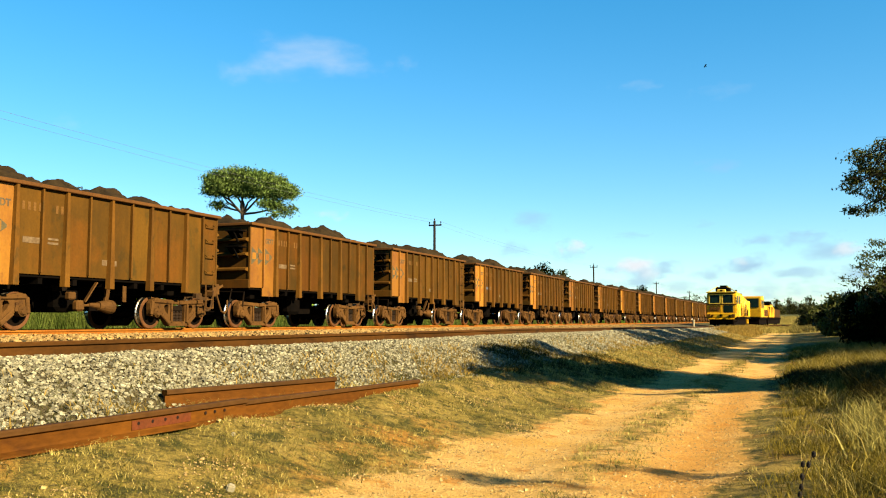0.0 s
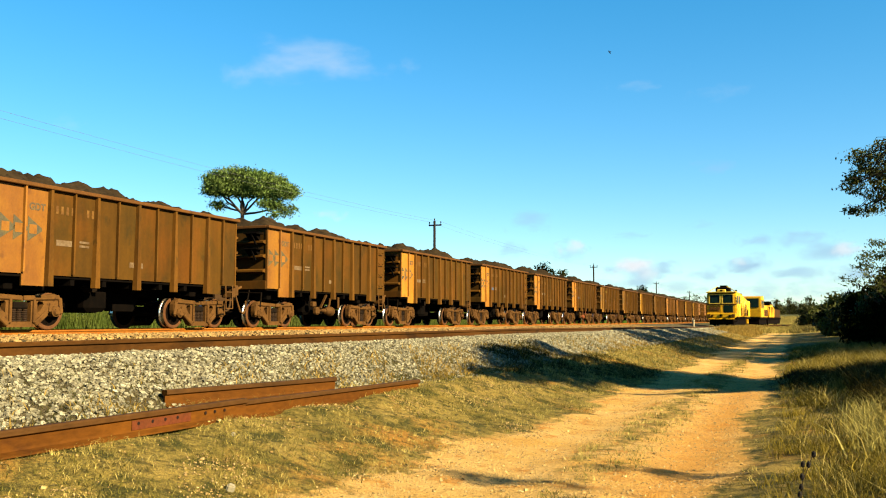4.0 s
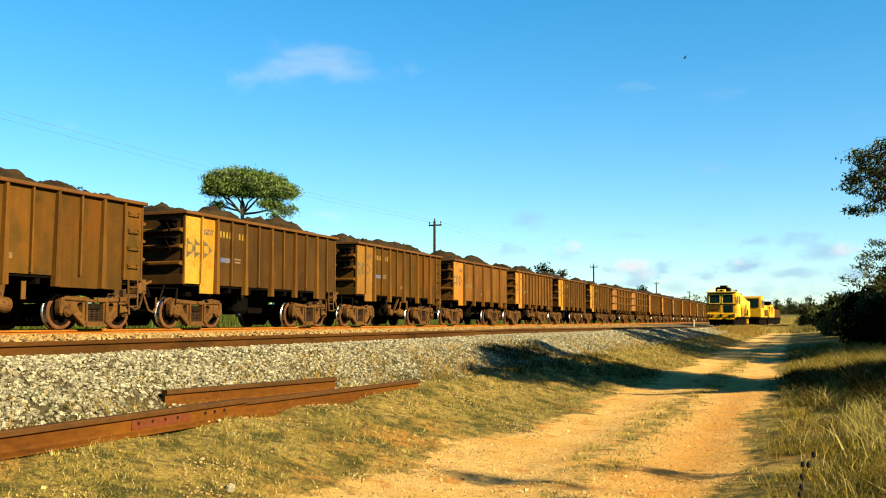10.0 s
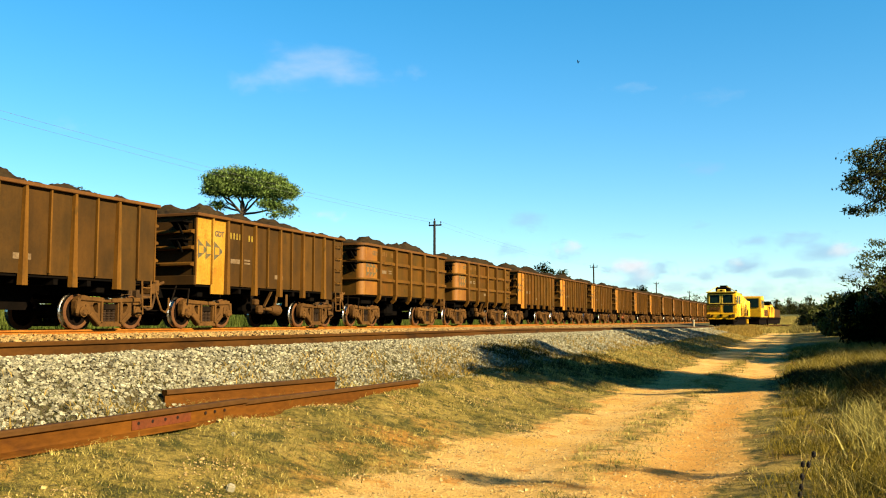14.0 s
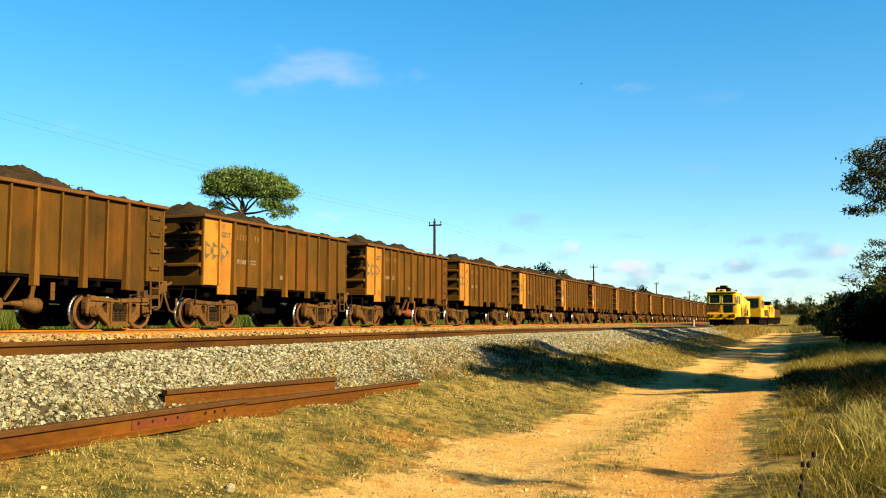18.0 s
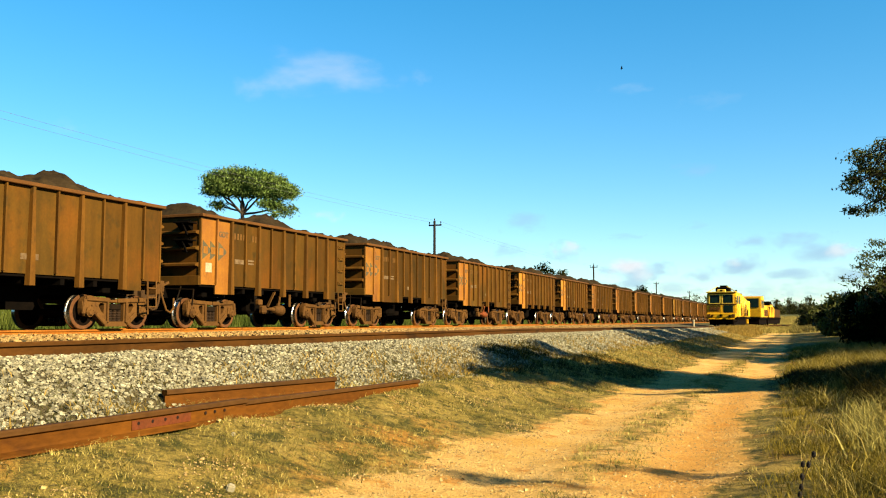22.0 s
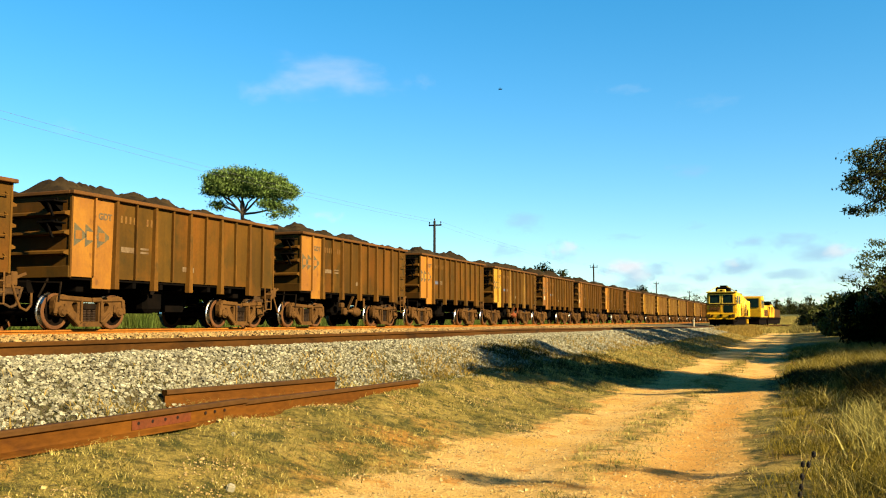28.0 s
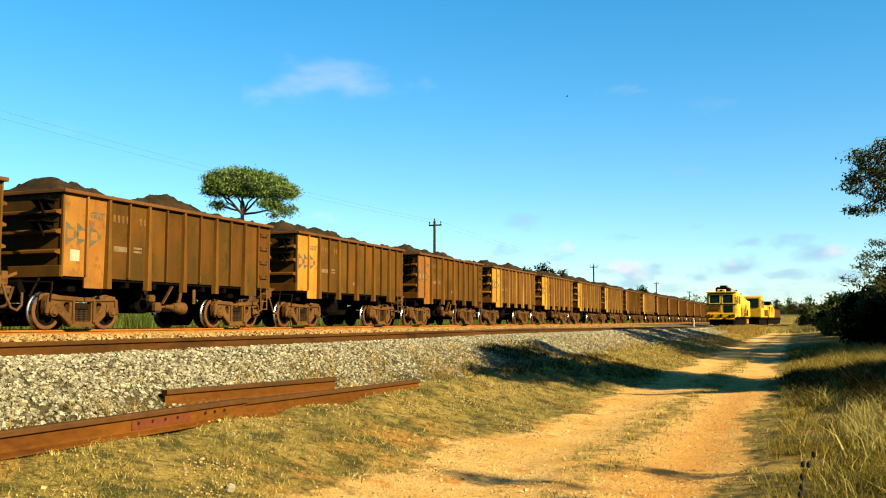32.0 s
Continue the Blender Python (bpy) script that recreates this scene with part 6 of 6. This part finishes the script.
    rail_bogie(ob, 9.8)


tamper()


def marker_post():
    z = ground_z(-8.3, 79)
    ob = thing("marker_post", pose(-8.3, 79, z), "short pale marker post between the tracks", "post")
    bm = nb()
    tube(bm, (0, 0, -0.2), (0, 0, 0.62), 0.10, 0.09, 10)
    part("shaft", bm, WHITE, ob)
    bm = nb()
    tube(bm, (0, 0, 0.62), (0, 0, 0.70), 0.13, 0.10, 10)
    part("cap", bm, WHITE, ob)


marker_post()


def small_finds():
    r = random.Random(4)
    x, y = -0.02, 6.5
    ob = thing("dead_stalk", pose(x, y, ground_z(x, y)), "dark dried seed stalk in the verge grass", "plant")
    bm = nb()
    tube(bm, (0, 0, -0.05), (0.03, 0.01, 0.30), 0.004, 0.002, 6)
    tube(bm, (0.015, 0, 0.15), (0.09, 0.02, 0.34), 0.003, 0.002, 6)
    part("stem", bm, BARK, ob)
    for px, pz in ((0.0, 0.02), (0.004, 0.07), (0.01, 0.12), (0.02, 0.19), (0.03, 0.27), (0.06, 0.27), (0.085, 0.34)):
        bm = nb()
        bmesh.ops.create_icosphere(bm, subdivisions=1, radius=0.018, matrix=Matrix.Translation((px + r.uniform(-0.008, 0.008), 0, pz)) @ Matrix.Diagonal((0.9, 0.9, 1.4, 1)))
        part("seed_pod", bm, FEATHER, ob)
    for x, y, s in ((-3.62, 5.2, 0.028), (-3.5, 5.05, 0.016), (-4.3, 6.2, 0.018)):
        bm = nb()
        bmesh.ops.create_cube(bm, size=2 * s, matrix=pose(x, y, ground_z(x, y) + s * 0.5, 10, 20, 35))
        bmesh.ops.bevel(bm, geom=list(bm.edges), offset=s * 0.35, segments=2, affect="EDGES")
        tagged(part("loose_stone", bm, WHITE), "pale angular stone lying in dry grass", "stone", "loose stones")


small_finds()

# ---- clouds and the bird ----


def aim(az, el, far):
    """A place by its bearing from +Y towards +X, its elevation and its distance from the eye."""
    a, e = radians(az), radians(el)
    return Vector(EYE) + far * Vector((math.sin(a) * math.cos(e), math.cos(a) * math.cos(e), math.sin(e)))


BIRD_WAY = (
    (0, -4.94, 15.59), (1, -5.88, 16.24), (2, -7.33, 16.65), (3, -9.22, 17.08), (3.5, -10.08, 16.99),
    (4.5, -11.16, 16.57), (5.5, -10.77, 16.04), (6, -10.1, 15.8), (7, -8.37, 15.36), (8, -7.05, 15.37), (9, -6.24, 15.86), (10, -6.16, 16.19), (11, -6.95, 16.52),
    (12, -8.66, 16.7), (13, -10.87, 16.59), (14, -12.86, 16.31), (15.5, -14.58, 15.68), (16.5, -14.73, 15.27), (17, -14.29, 15.11), (18, -12.66, 14.95),
    (19, -10.83, 14.9), (20, -9.55, 14.91), (21, -9.29, 15.38), (22, -10.1, 15.8), (23, -11.67, 15.91), (24, -13.56, 15.95), (25, -15.49, 15.85), (26.5, -17.37, 15.4),
    (28, -17.93, 14.78), (29, -17.38, 14.42), (30, -16.42, 14.26), (31, -15, 14.19), (32, -13.58, 14.21),
)
SKY_FAR = 3800.0
DRIFT = []


def cloud_material(alpha, white, mirrored=False):
    m = bpy.data.materials.new("glowing_cloud")
    m.use_nodes = True
    n, l = m.node_tree.nodes, m.node_tree.links
    n.remove(n["Principled BSDF"])
    tc = n.new("ShaderNodeTexCoord")
    info = n.new("ShaderNodeObjectInfo")
    centre = n.new("ShaderNodeVectorMath")
    centre.operation = "SUBTRACT"
    centre.inputs[1].default_value = (0.5, 0.5, 0.5)
    l.new(tc.outputs["Generated"], centre.inputs[0])
    tz = n.new("ShaderNodeTexNoise")
    tz.noise_dimensions = "4D"
    tz.inputs["Scale"].default_value, tz.inputs["Detail"].default_value, tz.inputs["Roughness"].default_value = 3.4, 5, 0.52
    turn = n.new("ShaderNodeMapping")
    if mirrored:
        turn.inputs["Location"].default_value, turn.inputs["Scale"].default_value = (1, 0, 0), (-1, 1, 1)
    l.new(tc.outputs["Generated"], turn.inputs["Vector"])
    l.new(turn.outputs[0], tz.inputs["Vector"])
    w = n.new("ShaderNodeMath")
    w.operation = "MULTIPLY"
    w.inputs[1].default_value = 50.0
    l.new(info.outputs["Random"], w.inputs[0])
    l.new(w.outputs[0], tz.inputs["W"])
    length = n.new("ShaderNodeVectorMath")
    length.operation = "LENGTH"
    flat = n.new("ShaderNodeVectorMath")
    flat.operation = "MULTIPLY"
    flat.inputs[1].default_value = (1, 1, 0)
    l.new(centre.outputs[0], flat.inputs[0])
    l.new(flat.outputs[0], length.inputs[0])
    fall = n.new("ShaderNodeMapRange")
    fall.interpolation_type = "SMOOTHSTEP"
    for k, q in zip((1, 2, 3, 4), (0.0, 0.49, 0.30, -0.55)):
        fall.inputs[k].default_value = q
    l.new(length.outputs["Value"], fall.inputs[0])
    add = n.new("ShaderNodeMath")
    wide = n.new("ShaderNodeMapRange")
    for k, q in zip((1, 2, 3, 4), (0.28, 0.72, 0.1, 0.9)):
        wide.inputs[k].default_value = q
    l.new(tz.outputs["Fac"], wide.inputs[0])
    l.new(wide.outputs[0], add.inputs[0])
    l.new(fall.outputs[0], add.inputs[1])
    cover = n.new("ShaderNodeMapRange")
    cover.interpolation_type = "SMOOTHSTEP"
    for k, q in zip((1, 2, 3, 4), (0.33, 1.13, 0.0, alpha)):
        cover.inputs[k].default_value = q
    l.new(add.outputs[0], cover.inputs[0])
    # clouds glow by themselves: their sunlit white or lavender is emitted colour
    glow, clear, mx = n.new("ShaderNodeEmission"), n.new("ShaderNodeBsdfTransparent"), n.new("ShaderNodeMixShader")
    glow.inputs[0].default_value = (0.90, 0.94, 0.98, 1) if white > 0.85 else (0.40, 0.62, 0.84, 1)
    glow.inputs[1].default_value = 0.187
    l.new(cover.outputs[0], mx.inputs[0])
    l.new(clear.outputs[0], mx.inputs[1])
    l.new(glow.outputs[0], mx.inputs[2])
    l.new(mx.outputs[0], n["Material Output"].inputs[0])
    return m


def cloud(az, el, az2, el2, wide, high, alpha, white, mirrored=False):
    """A cloud that drifts from one bearing and elevation to another, its size in degrees."""
    w, h = SKY_FAR * math.tan(radians(wide / 2)), SKY_FAR * math.tan(radians(high / 2))
    bm = nb()
    bmesh.ops.create_grid(bm, x_segments=12, y_segments=6, size=1)
    for v in bm.verts:
        v.co = Vector((v.co.x * w, v.co.y * h, -0.04 * w * v.co.x ** 2))
    ob = part("cloud", bm, cloud_material(alpha, white, mirrored))
    tagged(ob, "thin soft white cloud in a blue sky" if white > 0.9 else "faint grey-lavender cloud low in the sky", "cloud", "clouds", "structure")
    ob.visible_shadow = False
    far = SKY_FAR + 12 * len(DRIFT)
    DRIFT.append((ob, [(t, look(aim(az + (az2 - az) * t / 32, el + (el2 - el) * t / 32, far), EYE)) for t in (0, 8, 16, 24, 32)]))


def low_cloud(az, el, wide, high, alpha, white):
    cloud(az + 0.35, el + 0.06, az - 0.24, el - 0.05, wide, high, alpha, white)


cloud(-30.5, 16.6, -29.1, 15.3, 20.5, 7.4, 0.43, 1, True)
cloud(-4.34, 9.58, -6.38, 9.33, 5.9, 2, 0.27, 0.8)
cloud(-9.05, 14.74, -9.94, 14.51, 6.4, 2, 0.11, 0.9)
cloud(-3.89, 14.06, -4.76, 13.28, 6.9, 2.4, 0.09, 0.9)
cloud(-28.72, 6.72, -29.08, 6.64, 4.1, 1.5, 0.35, 1)
cloud(-44.97, 11.78, -45.12, 11.43, 5, 2, 0.09, 1)
low_cloud(-13.61, 4.69, 3.8, 2.1, 0.75, 1)
low_cloud(-10.37, 3.43, 3.7, 2.4, 0.9, 1)
low_cloud(-9.5, 3.35, 6.4, 2.9, 1.0, 1)
low_cloud(-3.53, 3.60, 2.6, 1.6, 0.55, 1)
low_cloud(2.42, 4.13, 4.5, 2.5, 0.7, 1)
low_cloud(-13.83, 4.41, 5.9, 2.7, 0.6, 0.7)
low_cloud(-9.33, 3.00, 10.1, 3.6, 0.9, 0.7)
low_cloud(-8.22, 3.19, 4.8, 2.4, 0.8, 0.7)
low_cloud(-3.18, 3.25, 7.2, 3.4, 0.9, 0.7)
low_cloud(-5.48, 2.74, 6.3, 2.7, 0.9, 0.7)
low_cloud(-2.06, 4.84, 6.2, 2.6, 0.8, 0.7)
low_cloud(0.09, 4.98, 7.1, 2.5, 0.8, 0.7)
low_cloud(1.31, 3.89, 9.5, 3.4, 0.7, 0.7)
low_cloud(-0.29, 2.75, 9.7, 2.5, 0.8, 0.7)
low_cloud(-1.85, 1.86, 8.7, 2.6, 0.8, 0.7)
low_cloud(-6.88, 1.98, 8.4, 2.4, 0.6, 0.7)
low_cloud(1.24, 1.89, 9, 2.3, 0.7, 0.7)
low_cloud(-10.15, 2.26, 10.7, 2.4, 0.6, 0.7)
low_cloud(-16.52, 6.35, 8.1, 3.1, 0.5, 0.7)
low_cloud(-17.69, 4.47, 6, 3.1, 0.5, 0.7)
low_cloud(-5.44, 5.88, 4.7, 1.5, 0.2, 0.7)
low_cloud(-10.10, 5.35, 5.9, 1.3, 0.35, 0.7)
low_cloud(-13.85, 2.46, 8.1, 2.2, 0.5, 0.7)
low_cloud(2.79, 2.59, 8.4, 2.5, 0.7, 0.7)


def build_bird():
    ob = thing("bird", pose(0, 0, 0), "dark soaring bird high in the sky", "bird")
    bm = nb()
    bmesh.ops.create_icosphere(bm, subdivisions=2, radius=0.12, matrix=Matrix.Diagonal((0.9, 2.6, 0.8, 1)))
    part("body", bm, FEATHER, ob)
    bm = nb()
    prism(bm, [(-0.55, -0.02), (-0.25, -0.02), (-0.25, 0.03), (-0.55, 0.03)], -0.14, 0.14)
    part("tail", bm, FEATHER, ob)
    for s in (1, -1):
        bm = nb()
        pts = [(0.08, 0.22, 0.02), (0.45, 0.26, 0.10), (0.85, 0.10, 0.18), (0.80, -0.10, 0.17), (0.42, -0.12, 0.09), (0.08, -0.18, 0.02)]
        top = [bm.verts.new((s * x, y, z + 0.012)) for x, y, z in pts]
        low = [bm.verts.new((s * x, y, z - 0.012)) for x, y, z in pts]
        bm.faces.new(top)
        bm.faces.new(low[::-1])
        for i in range(6):
            bm.faces.new((top[i], low[i], low[(i + 1) % 6], top[(i + 1) % 6]))
        bmesh.ops.recalc_face_normals(bm, faces=bm.faces)
        part("wing", bm, FEATHER, ob)
    return ob


BIRD = build_bird()


def bird_rows():
    rows = []
    pts = [(t, aim(az, el, 330)) for t, az, el in BIRD_WAY]
    for i, (t, p) in enumerate(pts):
        d = pts[min(i + 1, len(pts) - 1)][1] - pts[max(i - 1, 0)][1]
        rows.append((t, look(p, p + d) @ pose(0, 0, 0, -90, 0, 0) @ pose(0, 0, 0, 0, 35, 0)))
    return rows

# ---- what moves ----


TIMES = (0, 1, 2, 3, 6, 7, 8, 9, 10, 11, 12, 13, 14, 17, 18, 19, 20, 21, 22, 23, 24, 25, 28, 29, 30, 31, 32)
SLACK = (0.09, 0.08, 0.15, 0.15, 0.23, 0.23, 0.11, 0.10, 0.19, 0.22, 0.20, 0.25, 0.23, 0.18, 0.25, 0.22, 0.27, 0.30, 0.01, -0.05, 0.01, -0.05, 0.44, 0.51, 0.46, 0.47, 0.47)


def advance(t):
    """How many wagon lengths the train has gone at t seconds: a steady pull with a little slack running in and out."""
    return 0.1655 + 1.22652 * t + 0.000507 * t * t - float(np.interp(t, TIMES, SLACK)) / PITCH


def motions():
    for k, wg in WAGONS.items():
        walk(wg, [(t, pose(MAIN_X, PITCH * (k - advance(t)) - 5.96 + HALF, HEAD_Z)) for t in TIMES])
    turn = [(i / FPS, pose(0, 0, 0, math.degrees(PITCH * (advance(i / FPS) - advance(0)) / WHEEL_R))) for i in range(32 * FPS + 1)]
    first = WHEELSETS[0]
    walk(first, turn)
    for ws in WHEELSETS[1:]:
        ws.rotation_mode = "QUATERNION"
        keys = ws.animation_data_create()
        keys.action = first.animation_data.action
        keys.action_slot = first.animation_data.action_slot

    for ob, rows in DRIFT:
        walk(ob, rows)
    walk(BIRD, bird_rows())


motions()
